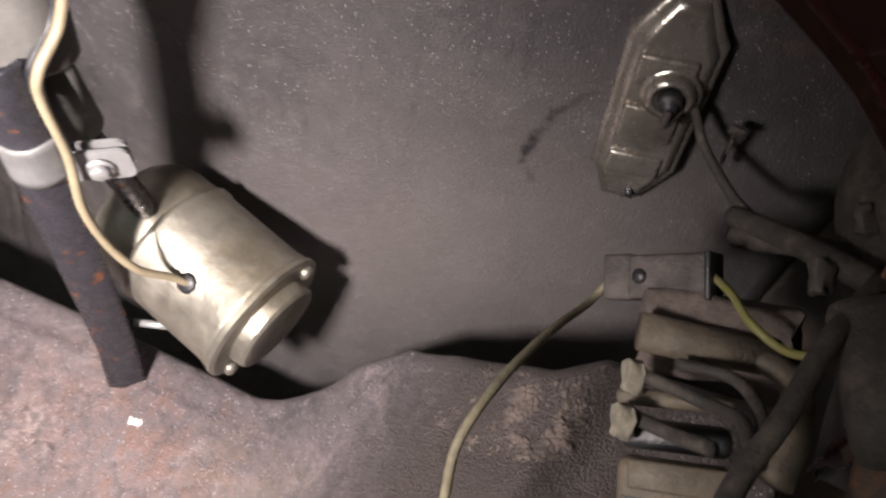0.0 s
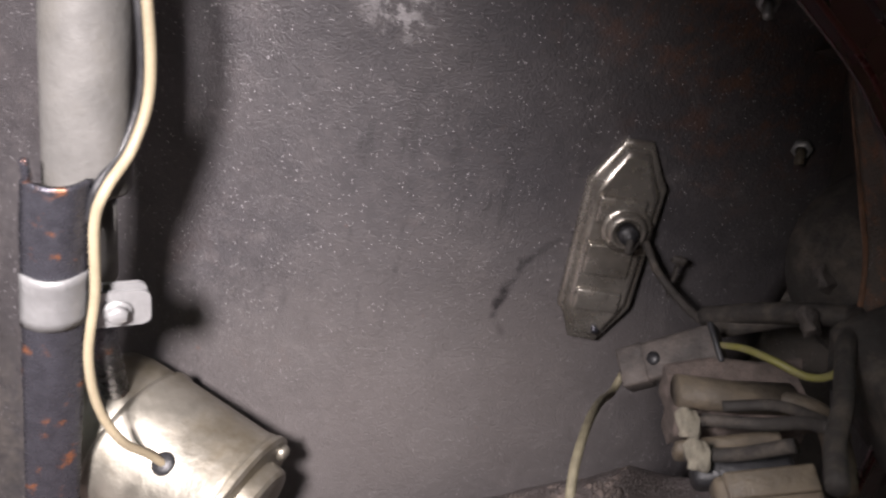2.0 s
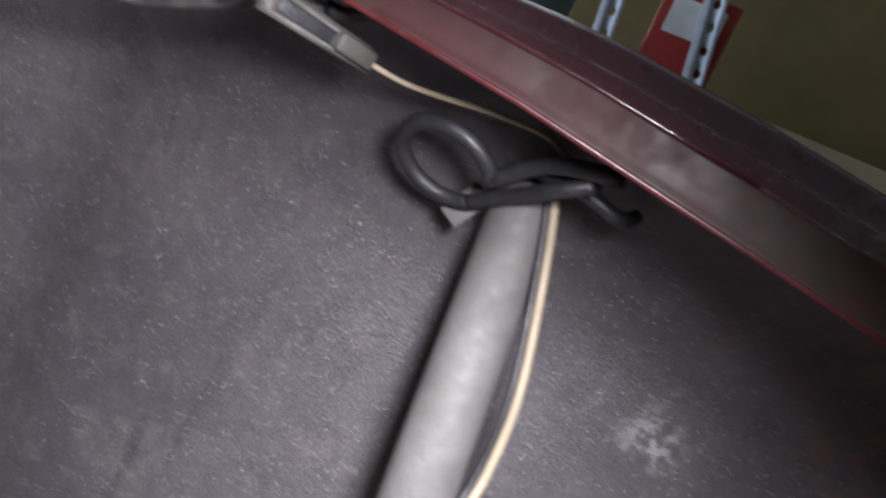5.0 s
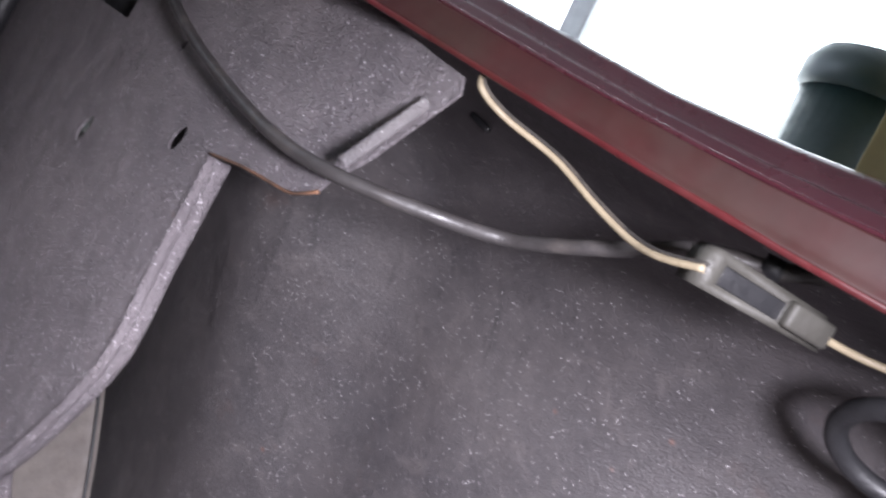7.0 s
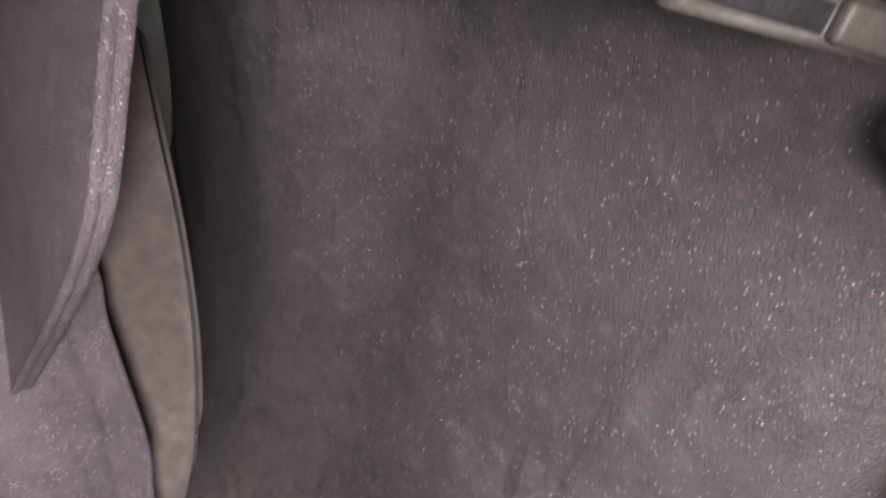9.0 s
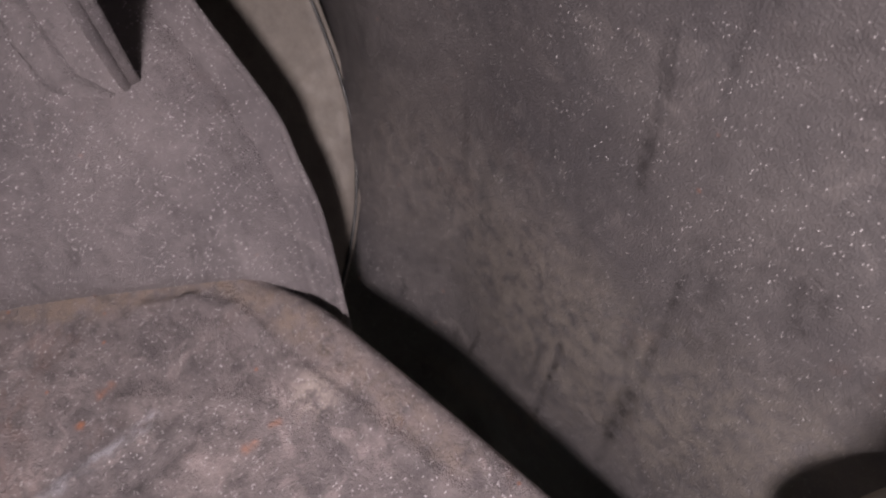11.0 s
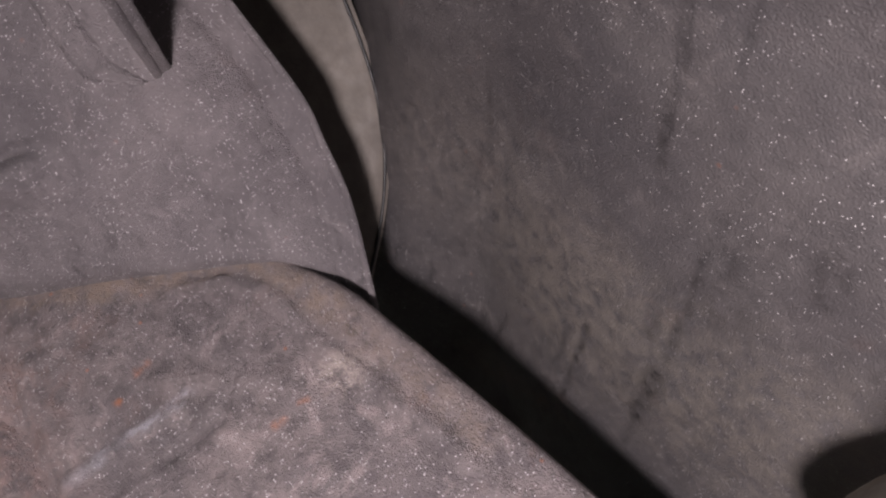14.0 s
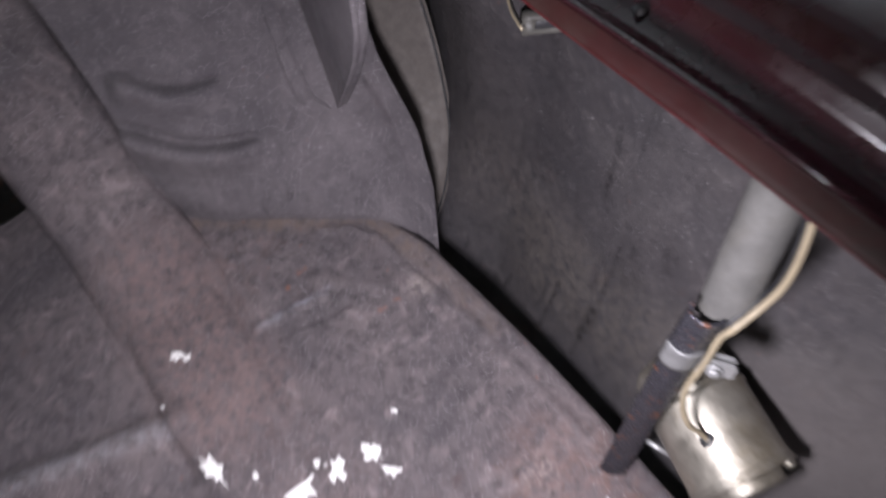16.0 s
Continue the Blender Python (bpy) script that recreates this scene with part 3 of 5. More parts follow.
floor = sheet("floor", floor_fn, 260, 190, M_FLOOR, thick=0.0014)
plug = obj("floor_plug", lathe(P(-0.107, -0.106, floor_z(-0.107, -0.106)), (0, 0, 1), [(-0.002, 0.0105), (0.0012, 0.0100), (0.002, 0.0085), (0.0014, 0.007), (0.0016, 0.0)], 24), M_FLOOR)
tagged(plug, "round painted plug pressed into the boot floor", "plug")
tagged(floor, "dusty reddish-brown boot floor with rust spots and pressed ribs", "floor", kind="structure")

# wheelhouse: curved pressed shell with two ribs and a turned-out flange
WN = Vector((0.642, -0.273, 0.717)).normalized()
W_FLANGE = smooth_line([(-0.800, 0.105, -0.13), (-0.823, 0.126, -0.09), (-0.925, 0.205, 0.035), (-0.995, 0.236, 0.11), (-1.05, 0.257, 0.170), (-1.199, 0.272, 0.305), (-1.276, 0.29, 0.382), (-1.45, 0.28, 0.56), (-1.62, 0.262, 0.68), (-2.05, 0.36, 0.79), (-2.6, 0.46, 0.84)], 8)
W_FOOT = smooth_line([(-0.800, 0.105, -0.13), (-0.875, 0.095, -0.075), (-0.957, 0.046, -0.026), (-1.163, -0.170, -0.010), (-1.270, -0.300, -0.010), (-1.371, -0.385, -0.012), (-1.45, -0.43, -0.012)], 8)
W_LEFT = smooth_line([(-1.45, -0.43, -0.012), (-1.44, -0.42, 0.12), (-1.47, -0.40, 0.26), (-1.535, -0.385, 0.37), (-1.678, -0.38, 0.50), (-1.88, -0.38, 0.66), (-2.2, -0.38, 0.79), (-2.6, -0.38, 0.84)], 8)
W_TOP = [W_FLANGE[-1], W_LEFT[-1]]


def along(line, t):
    i = max(0.0, min(1.0, t)) * (len(line) - 1)
    k = min(int(i), len(line) - 2)
    return line[k].lerp(line[k + 1], i - k)


RIBS = (((-1.55, -0.30, 0.41), (-1.41, -0.10, 0.35)), ((-1.47, -0.37, 0.295), (-1.27, -0.11, 0.225)))


def wheel_place(u, v):
    b, t, r, l = along(W_FOOT, u), along(W_TOP, u), along(W_FLANGE, v), along(W_LEFT, v)
    c = W_FOOT[0] * (1 - u) * (1 - v) + W_FOOT[-1] * u * (1 - v) + W_TOP[0] * (1 - u) * v + W_TOP[1] * u * v
    q = b * (1 - v) + t * v + r * (1 - u) + l * u - c
    lift = 0.0
    for p0, p1 in RIBS:
        p0, p1 = Vector(p0), Vector(p1)
        d = p1 - p0
        k = (q - p0).dot(d) / d.length_squared
        w = max(0.0, min(1.0, (k + 0.15) / 0.15)) * max(0.0, min(1.0, (1.12 - k) / 0.2))
        off = (q - p0 - d * k).dot(Vector((-0.62, 0.25, 0.74)))
        bow = 0.030 * math.sin(math.pi * max(0.0, min(1.0, k)))
        lift += w * (0.040 * math.exp(-((off + bow + 0.036) / 0.040) ** 2) - 0.028 * math.exp(-((off + bow - 0.008) / 0.014) ** 2))
    if u < 0.10:
        lift += 0.020 * (1 - u / 0.10) ** 2
    lift -= 0.010 * math.exp(-((u - 0.12) / 0.035) ** 2)
    q = q + WN * lift
    if v < 0.04:
        dip = (q - Vector((-0.93, 0.09, 0.0))).length
        q = q - WN * 0.02 * math.exp(-(dip / 0.05) ** 2)
    return q


def wheel_fn(u, v):
    v = v ** 1.3
    u = u ** 1.4
    p = P(*wheel_place(u, v))
    return p + WN * (rough_noise(p, 16.0, 0.0012) + rough_noise(p, 45.0, 0.0003))


wheelhouse = sheet("wheelhouse", wheel_fn, 110, 130, M_WHEEL, thick=0.0015)
tagged(wheelhouse, "grey-brown coated wheelhouse shell with pressed ribs", "wheelhouse", kind="structure")
fl_line = [P(*wheel_place(0.0, k / 60)) for k in range(61)]
part("flange", sweep(fl_line, 0.0026, 8, ry=0.0012), M_WHEEL, wheelhouse)

# outer wheelhouse seen through the gap, its rim following an arc on the wing
ARC = [(-1.75, 0.67, 0.62), (-1.545, 0.60, 0.48), (-1.405, 0.565, 0.33), (-1.285, 0.53, 0.16), (-1.185, 0.482, 0.0), (-1.115, 0.428, -0.09), (-1.06, 0.362, -0.16), (-1.015, 0.288, -0.215), (-0.98, 0.21, -0.265), (-0.95, 0.14, -0.31)]
arc_line = smooth_line([P(x, y - 0.012, z) for x, y, z in ARC], 8)


def outer_fn(u, v):
    i = v * (len(arc_line) - 1)
    k = min(int(i), len(arc_line) - 2)
    q = arc_line[k].lerp(arc_line[k + 1], i - k)
    w = u * 0.30
    return q + Vector((-w * 0.75, -0.10 * w - 0.05 * w, 0.38 * w + 0.3 * w * w)) + Vector((0, -0.012 * math.sin(u * 3.1), 0))


outer_wheelhouse = sheet("outer_wheelhouse", outer_fn, 14, 50, M_BEIGE, thick=0.0015)
tagged(outer_wheelhouse, "dusty beige outer wheelhouse panel inside the gap", "wheelhouse", kind="structure")
# black strip stands in for the dark gap along the arc
part("seam_edge", sweep([p + Vector((0.001, -0.006, 0.0)) for p in arc_line], 0.0014, 8), M_BLACK, outer_wheelhouse, "black strip marking the dark gap along the seam")

# gusset panel standing in front of the wheelhouse, with rolled edge and cut holes
GN = Vector((0.229, 0.968, -0.100)).normalized()
GX = Vector((1, 0, 0)) - GN * GN.x
GX.normalize()
GY = GN.cross(GX)
if GY.z < 0:
    GY = -GY
G0 = Vector((-0.856, 0.108, 0.996))


def g2(p):
    d = Vector(p) - G0
    return (d.dot(GX) * U, d.dot(GY) * U)


edge3 = smooth_line([(-0.856, 0.108, 0.996), (-0.858, 0.102, 0.934), (-0.862, 0.096, 0.854), (-0.857, 0.086, 0.783), (-0.869, 0.084, 0.731), (-0.907, 0.085, 0.652), (-0.981, 0.09, 0.533), (-1.155, 0.106, 0.291), (-1.215, 0.115, 0.215)], 4)
edge3 = [p for p in edge3 if p.z < 0.9965]
rim = [g2(p) for p in edge3[::-1]] + [g2(p) for p in ((-0.852, 0.107, 1.0), (-0.80, 0.097, 1.007), (-0.755, 0.086, 1.011), (-0.70, 0.075, 1.014), (-0.676, 0.068, 1.02), (-0.655, 0.066, 1.03), (-0.648, 0.064, 1.042), (-0.615, 0.059, 1.073), (-0.554, 0.053, 1.150), (-0.560, 0.056, 1.164), (-0.60, 0.066, 1.172), (-0.66, 0.08, 1.186), (-0.741, 0.101, 1.215), (-0.903, 0.141, 1.24), (-1.4, 0.25, 1.30), (-2.4, 0.48, 1.45), (-2.6, 0.5, 0.95), (-2.2, 0.38, 0.75), (-1.5, 0.2, 0.42), (-1.30, 0.13, 0.26))]


def slit(cx, cz, w, h, tilt, n=12):
    x0, y0 = g2((cx, (GN.dot(G0) - GN.x * cx - GN.z * cz) / GN.y, cz))
    c, s = math.cos(tilt), math.sin(tilt)
    return [(x0 + U * (w * math.cos(2 * math.pi * k / n) * c - h * math.sin(2 * math.pi * k / n) * s), y0 + U * (w * math.cos(2 * math.pi * k / n) * s + h * math.sin(2 * math.pi * k / n) * c)) for k in range(n)]


holes = [slit(-0.94, 0.990, 0.019, 0.011, 1.0), slit(-1.214, 0.918, 0.026, 0.012, 1.0), [g2(p) for p in ((-1.462, 0.267, 1.151), (-1.25, 0.214, 1.123), (-1.26, 0.213, 1.083), (-1.555, 0.284, 1.096), (-1.95, 0.375, 1.10), (-1.877, 0.366, 1.159))], slit(-1.041, 1.087, 0.012, 0.006, 1.0),
         [g2(p) for p in ((-1.61, 0.26, 0.665), (-1.60, 0.255, 0.72), (-1.70, 0.285, 0.80), (-1.95, 0.345, 0.86), (-2.15, 0.395, 0.80), (-1.85, 0.325, 0.77), (-1.70, 0.285, 0.72))]]
to_g = Matrix.Translation(P(*G0)) @ Matrix((GX, GY, GX.cross(GY))).transposed().to_4x4()
gusset = obj("gusset_panel", plate([rim] + holes, 0.0009, to_g), M_WHEEL, smooth=False)
tagged(gusset, "grainy dark pressed gusset panel with slots", "panel", kind="structure")
# black sheets behind the slots stand in for their shaded depth
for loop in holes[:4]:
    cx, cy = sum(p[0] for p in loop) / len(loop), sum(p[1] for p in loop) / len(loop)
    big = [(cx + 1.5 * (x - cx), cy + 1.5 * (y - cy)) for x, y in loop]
    part("slot_shade", plate([big], 0.001, Matrix.Translation(GN * 0.014) @ to_g), M_BLACK, gusset, "black sheet added for the shade behind the slot")
part("rolled_edge", sweep([P(*(p + GN * 0.006)) for p in edge3], 0.0036, 12, ry=0.0028), M_WHEEL, gusset)


def ret_fn(u, v):
    i = v * (len(edge3) - 1)
    k = min(int(i), len(edge3) - 2)
    q = edge3[k].lerp(edge3[k + 1], i - k)
    return P(*(q + GN * (0.008 + 0.02 * u)))


sheet("return_flange", ret_fn, 3, 36, M_WHEEL, gusset, 0.0012)
rusty = smooth_line([P(*p) for p in ((-0.852, 0.105, 0.999), (-0.80, 0.095, 1.006), (-0.755, 0.084, 1.010), (-0.70, 0.073, 1.013), (-0.676, 0.066, 1.019), (-0.655, 0.064, 1.029))], 5)
part("rusty_edge", sweep(rusty, 0.0007, 8), M_RUST, gusset, "rusty bare lower edge")

# weld flange of the gusset, turned onto the wheelhouse
shell = np.array([wheel_place((i / 60) ** 1.4, (j / 70) ** 1.3) for i in range(61) for j in range(71)])
weld_root = smooth_line([(-1.215, 0.112, 0.218), (-1.30, 0.125, 0.262), (-1.40, 0.155, 0.335), (-1.50, 0.19, 0.425), (-1.75, 0.255, 0.545), (-2.1, 0.345, 0.70)], 8)


def weld_fn(u, v):
    p = along(weld_root, v)
    d = (along(weld_root, min(1.0, v + 0.02)) - along(weld_root, max(0.0, v - 0.02))).normalized()
    side = WN.cross(d).normalized()
    if side.y > 0:
        side = -side
    wide = 0.065 * min(1.0, v / 0.12) + 0.006 + 0.006 * noise.noise(p * 30.0)
    q = p + side * wide * u
    s = shell[np.argmin(((shell - np.array(q)) ** 2).sum(1))]
    q = q + WN * (WN.dot(Vector(s) - q) + 0.010) * min(1.0, u * 2.5)
    return P(*q)


sheet("weld_flange", weld_fn, 6, 60, M_WHEEL, gusset, 0.0012, "bright weld flange")

# black round cup above the gusset
cup = thing("rubber_cup", "round black rubber cup over the damper mount", "cup")
part("cup", lathe(P(-2.10, 0.36, 1.02), -GN, [(-0.01, 0.0), (-0.01, 0.114), (0.03, 0.108), (0.05, 0.096), (0.054, 0.09)], 36), M_BLACK, cup)
part("rolled_rim", lathe(P(-2.10, 0.36, 1.02), -GN, [(-0.012, 0.112), (-0.012, 0.119), (-0.004, 0.121), (0.002, 0.118), (0.002, 0.112)], 36), M_BLACK, cup)
part("dished_cap", lathe(P(-2.10, 0.36, 1.02), -GN, [(0.053, 0.091), (0.058, 0.07), (0.05, 0.05), (0.05, 0.0)], 36), M_HARNESS, cup)

# rounded cross beam beside the wheelhouse
def beam_fn(u, v):
    line = ((-1.02, -0.555, -0.03), (-1.16, -0.555, 0.0), (-1.30, -0.555, 0.03), (-1.46, -0.555, 0.09), (-1.60, -0.55, 0.22), (-1.80, -0.545, 0.45), (-2.02, -0.54, 0.68), (-2.4, -0.54, 1.0))
    i = u * (len(line) - 1)
    k = min(int(i), len(line) - 2)
    q = Vector(line[k]).lerp(Vector(line[k + 1]), i - k)
    a = math.pi * v
    foot = max(0.0, 1 - u / 0.5)
    w = 0.165 + 0.06 * foot ** 2
    flat = math.sin(a) ** (0.45 + 0.4 * foot)
    p = P(q.x + (0.11 - 0.06 * foot) * flat, q.y + w * math.cos(a), q.z - 0.05 + (0.10 - 0.045 * foot) * flat)
    p.z += rough_noise(p, 18.0, 0.0016) + rough_noise(p, 50.0, 0.0005)
    return p


beam = sheet("cross_beam", beam_fn, 64, 36, M_FLOOR, thick=0.0016)
tagged(beam, "grey-brown rounded body beam rising from the floor", "beam", kind="structure")


# gutter: the maroon lip of the boot opening


def lip_fn(u, v):
    x = -2.3 + u * 3.05
    i0 = max(3.0, gutter_start(x) - 0.8)
    i1 = len(LIP) - 1 - 5.2 * min(1.0, max(0.0, (x - 0.3) / 0.15))
    i = i0 + v * (i1 - i0)
    out, h = lip_profile(i, x)
    if x > 0.3 and i > 17:
        out *= 1 + 2.2 * min(1.0, (x - 0.3) / 0.2) * (i - 17) / 7
    n = lip_lean(x)
    h *= lip_tall(x)
    if h < 0:
        n = 0.0
    return P(x + n * h, lip_y(x) + out, lip_z(x) + h * math.sqrt(1 - n * n))


gutter = sheet("gutter", lip_fn, 150, 84, M_LIP, thick=0.0012)
tagged(gutter, "glossy maroon painted gutter lip and wing top", "car body", kind="structure")


def flange_fn(u, v):
    x = -2.3 + u * 2.61
    i = 3.0 * v
    k = min(int(i), 2)
    a, b = LIP[k], LIP[k + 1]
    top = lip_profile(gutter_start(x), x)
    out = a[0] + (b[0] - a[0]) * (i - k) + v * (top[0] - LIP[3][0])
    h = a[1] + (b[1] - a[1]) * (i - k) + v * (top[1] - LIP[3][1])
    return P(x, lip_y(x) + out, lip_z(x) + lip_tall(x) * h)


sheet("flange", flange_fn, 80, 9, M_FLANGE, gutter, 0.0012, "scuffed dirty maroon inner flange")
lip_edge = [P(x, lip_y(x), lip_z(x)) for x in [-2.3 + k * 0.1 for k in range(27)] if x < 0.315]
part("lip_edge", sweep(lip_edge, 0.0013, 8), M_LIPRED, gutter, "scuffed red lip edge")

bead = [P(x, lip_y(x) + 0.005, lip_z(x) + 0.0495 * lip_tall(x)) for x in [-2.3 + k * 0.08 for k in range(31)] if x < 0.15]
part("bead", sweep(bead, 0.0010, 8), M_LIP, gutter, "rolled maroon bead")

# web of the tail panel, from its welded edge to the painted rim
SEAM = [(0.600, 0.41, 0.975), (0.612, 0.395, 0.965), (0.640, 0.375, 0.93), (0.660, 0.349, 0.890), (0.696, 0.310, 0.823), (0.721, 0.282, 0.774), (0.744, 0.255, 0.70)]


def rim_place(x):
    """The painted rim's inner edge round the tail corner."""
    n = lip_lean(x)
    out, h = lip_profile(10.0, x)
    return P(x + n * h, lip_y(x) + out + 0.002, lip_z(x) + h * math.sqrt(1 - n * n))


web_seam = smooth_line([P(*a) for a in SEAM], 6)
web_rim = [rim_place(0.47 + 0.245 * k / (len(web_seam) - 1)) for k in range(len(web_seam))]


def web_fn(u, v):
    i = v * (len(web_seam) - 1)
    k = min(int(i), len(web_seam) - 2)
    a, b = web_seam[k].lerp(web_seam[k + 1], i - k), web_rim[k].lerp(web_rim[k + 1], i - k)
    p = a.lerp(b, u)
    p.x += 0.006 * math.sin(math.pi * u) + rough_noise(p, 30.0, 0.0012)
    return p


tail_web = sheet("tail_web", web_fn, 14, 36, M_REAR, thick=0.0012)
tagged(tail_web, "rust-streaked web of the tail panel", "panel", kind="structure")
part("welded_seam", sweep([p + Vector((-0.0006, -0.0006, 0.0)) for p in web_seam], 0.0013, 8), M_RUST, tail_web, "rusty welded seam edge")



def corner_fn(u, v):
    """Fillet that closes the corner from the side wall round to the welded seam."""
    i = (0.17 + 0.83 * v) * (len(web_seam) - 1)
    k = min(int(i), len(web_seam) - 2)
    a = web_seam[k].lerp(web_seam[k + 1], i - k) + Vector((0.001, 0.001, 0.0))
    x, z = a.x / U + 0.07, min(a.z / U - 0.01, 0.87)
    p = a.lerp(P(x, wall_y(x, z) + 0.01, z), u)
    p.x += 0.010 * math.sin(math.pi * u) + rough_noise(p, 26.0, 0.0012)
    return p


corner_panel = sheet("corner_panel", corner_fn, 16, 24, M_REAR, thick=0.0012)
tagged(corner_panel, "dark rust-stained fillet panel in the tail corner", "panel", kind="structure")

part("rim_edge", sweep([rim_place(0.345 + 0.4 * k / 40) for k in range(41)], 0.0014, 8), M_LIPRED, gutter, "bare red rim edge")

# plain panels that close the boot in front and on the far side
bulk = sheet("wall_3", lambda u, v: P(-2.6, -2.6 + 4.2 * u, -1.2 + 2.8 * v), 6, 6, M_REAR)
tagged(bulk, "dark bulkhead behind the seats", "wall", kind="structure")
far = sheet("wall_4", lambda u, v: P(-2.6 + 3.6 * u, -2.55, -0.6 + 1.7 * v), 6, 6, M_REAR)
tagged(far, "dark inner side of the opposite wing", "wall", kind="structure")

# ---- power aerial: grey tube, steel post, clamp, motor ----
def aerial():
    t = thing("power_aerial", "power aerial, grey tube and tarnished motor on rusty strap", "aerial")
    b0, b1 = P(-0.040, 0.206, 0.657), P(-0.090, 0.335, 1.075)
    ax = (b1 - b0).normalized()
    part("mast_tube", lathe(b0 - ax * 0.004, ax, [(0, 0), (0, 0.0150), (0.002, 0.0163), (0.10, 0.0163), (0.165, 0.0158), ((b1 - b0).length, 0.0146), ((b1 - b0).length, 0)], 36), M_TUBE, t)
    # the steel post: a curved strap from the tube's foot down to the floor
    line = smooth_line([P(-0.046, 0.166, 0.682), P(-0.049, 0.158, 0.625), P(-0.053, 0.151, 0.541), P(-0.055, 0.137, 0.446), P(-0.056, 0.115, 0.300), P(-0.056, 0.085, 0.12), P(-0.053, 0.062, 0.035), P(-0.052, 0.052, 0.002)], 8)
    wide = Vector((0.84, 0.54, 0.0)).normalized()

    def strap_place(u, v, lift=0.0):
        i = max(0.0, min(1.0, v)) * (len(line) - 1)
        k = min(int(i), len(line) - 2)
        q, d = line[k].lerp(line[k + 1], i - k), (line[k + 1] - line[k]).normalized()
        s = 2 * u - 1
        out = wide.cross(d).normalized()
        if out.y > 0:
            out = -out
        return q + wide * (0.0108 * s + 0.0008) + out * (0.0075 * (1 - s * s) * max(0.35, 1 - 0.9 * v) + lift)

    def strap_fn(u, v):
        p = strap_place(u, v)
        return p + Vector((0, rough_noise(p, 120, 0.0004), 0))
    sheet("strap", strap_fn, 10, 90, M_STEEL, t, 0.0022, "rust-pitted black steel strap")
    part("ear", block(strap_place(0.03, 0.0) + Vector((0, 0, 0.004)), (0.003, 0.003, 0.010), None, 0.001), M_STEEL, t)
    part("inner_rod", lathe(b0, P(-0.048, 0.214, 0.52) - b0, [(0, 0), (0, 0.0105), (0.054, 0.0105), (0.056, 0.0)], 24), M_TUBE, t)
    # zinc clamp lying across the strap, with a bolted tab
    v0, v1 = 0.230, 0.340
    sheet("clamp_band", lambda u, v: strap_place(-0.05 + 1.10 * u, v0 + (v1 - v0) * v, 0.0022), 10, 6, M_BAND, t, 0.0014)
    c = strap_place(1.03, v1 - 0.01, 0.001)
    e = c + wide * 0.025
    d = wide
    up = (strap_place(0.5, v0) - strap_place(0.5, v1)).normalized()
    up = (up - d * up.dot(d)).normalized()
    m = Matrix((d, up, d.cross(up))).transposed()
    mid = c.lerp(e, 0.5)
    tl, th, tr = (e - c).length * 0.55, 0.0098, 0.0045
    rim = [(-tl, -th)] + [(tl - tr + tr * math.sin(a * math.pi / 10), -th + tr - tr * math.cos(a * math.pi / 10)) for a in range(6)]
    rim += [(tl - tr + tr * math.cos(a * math.pi / 10), th - tr + tr * math.sin(a * math.pi / 10)) for a in range(6)] + [(-tl, th)]
    pl = part("clamp_tab", plate([rim], 0.0018, Matrix.Translation(mid) @ m.to_4x4()), M_ZINC, t, "bright zinc clamp tab")
    crisp(pl)
    crisp(part("clamp_tab", plate([rim], 0.0018, Matrix.Translation(mid + m @ Vector((-0.001, 0.001, -0.0045))) @ m.to_4x4()), M_ZINC, t))
    face = d.cross(up) if d.cross(up).y < 0 else -d.cross(up)
    hexa = c.lerp(e, 0.5)
    part("washer", lathe(hexa + face * 0.0008, face, [(0, 0), (0, 0.0062), (0.0012, 0.006), (0.0012, 0)], 20), M_ZINC, pl)
    part("bolt", lathe(hexa + face * 0.0015, face, [(0, 0), (0, 0.0046), (0.0035, 0.0046), (0.0042, 0.0038), (0.0042, 0)], 6), M_ZINC, pl)
    # motor can
    q1 = P(0.149, 0.196, 0.175)
    mx = Vector((0.958, -0.268, -0.10)).normalized()
    L = 0.074
    q0 = q1 - mx * L
    R = 0.0425
    part("motor_can", lathe(q0, mx, [(-0.001, R * 0.90), (0.0, R * 0.96), (0.002, R * 1.02), (0.005, R * 1.02), (0.007, R * 0.99), (L * 0.86, R), (L * 0.90, R * 1.02), (L * 0.96, R * 1.02), (L * 0.97, R * 0.95)], 56), M_MOTOR, t)
    cap = part("end_cap", lathe(q0 + mx * L * 0.955, mx, [(0, R * 1.05), (0.003, R * 1.06), (0.0045, R * 1.0), (0.0048, R * 0.80), (0.0052, R * 0.73), (0.0125, R * 0.71), (0.0145, R * 0.67), (0.0152, R * 0.58), (0.0150, 0.0)], 56), M_MOTOR, t)
    crisp(cap, 28)
    for ang in (0.0, 3.14):
        f = frame_of(mx, (0.1, 0.9, 0.5))
        o = q0 + mx * (L * 0.955 + 0.002) + f @ Vector((R * 0.88 * math.cos(ang), R * 0.88 * math.sin(ang), 0))
        part("cap_screw", lathe(o, mx, [(0, 0), (0, 0.0048), (0.005, 0.0048), (0.007, 0.003), (0.007, 0)], 10), M_MOTOR, cap)
    part("gear_drum", lathe(q0 + mx * 0.002, -mx, [(0, R * 0.93), (0.004, R * 0.96), (0.020, R * 0.95), (0.030, R * 0.89), (0.037, R * 0.75), (0.041, R * 0.52), (0.043, R * 0.25), (0.0435, 0)], 48), M_MOTOR, t, "smaller domed gear drum")
    part("neck", lathe(P(-0.045, 0.235, 0.30), (P(-0.055, 0.215, 0.52) - P(-0.045, 0.235, 0.30)), [(0, 0), (0, 0.007), (0.092, 0.007), (0.092, 0)], 20), M_STEEL, t)
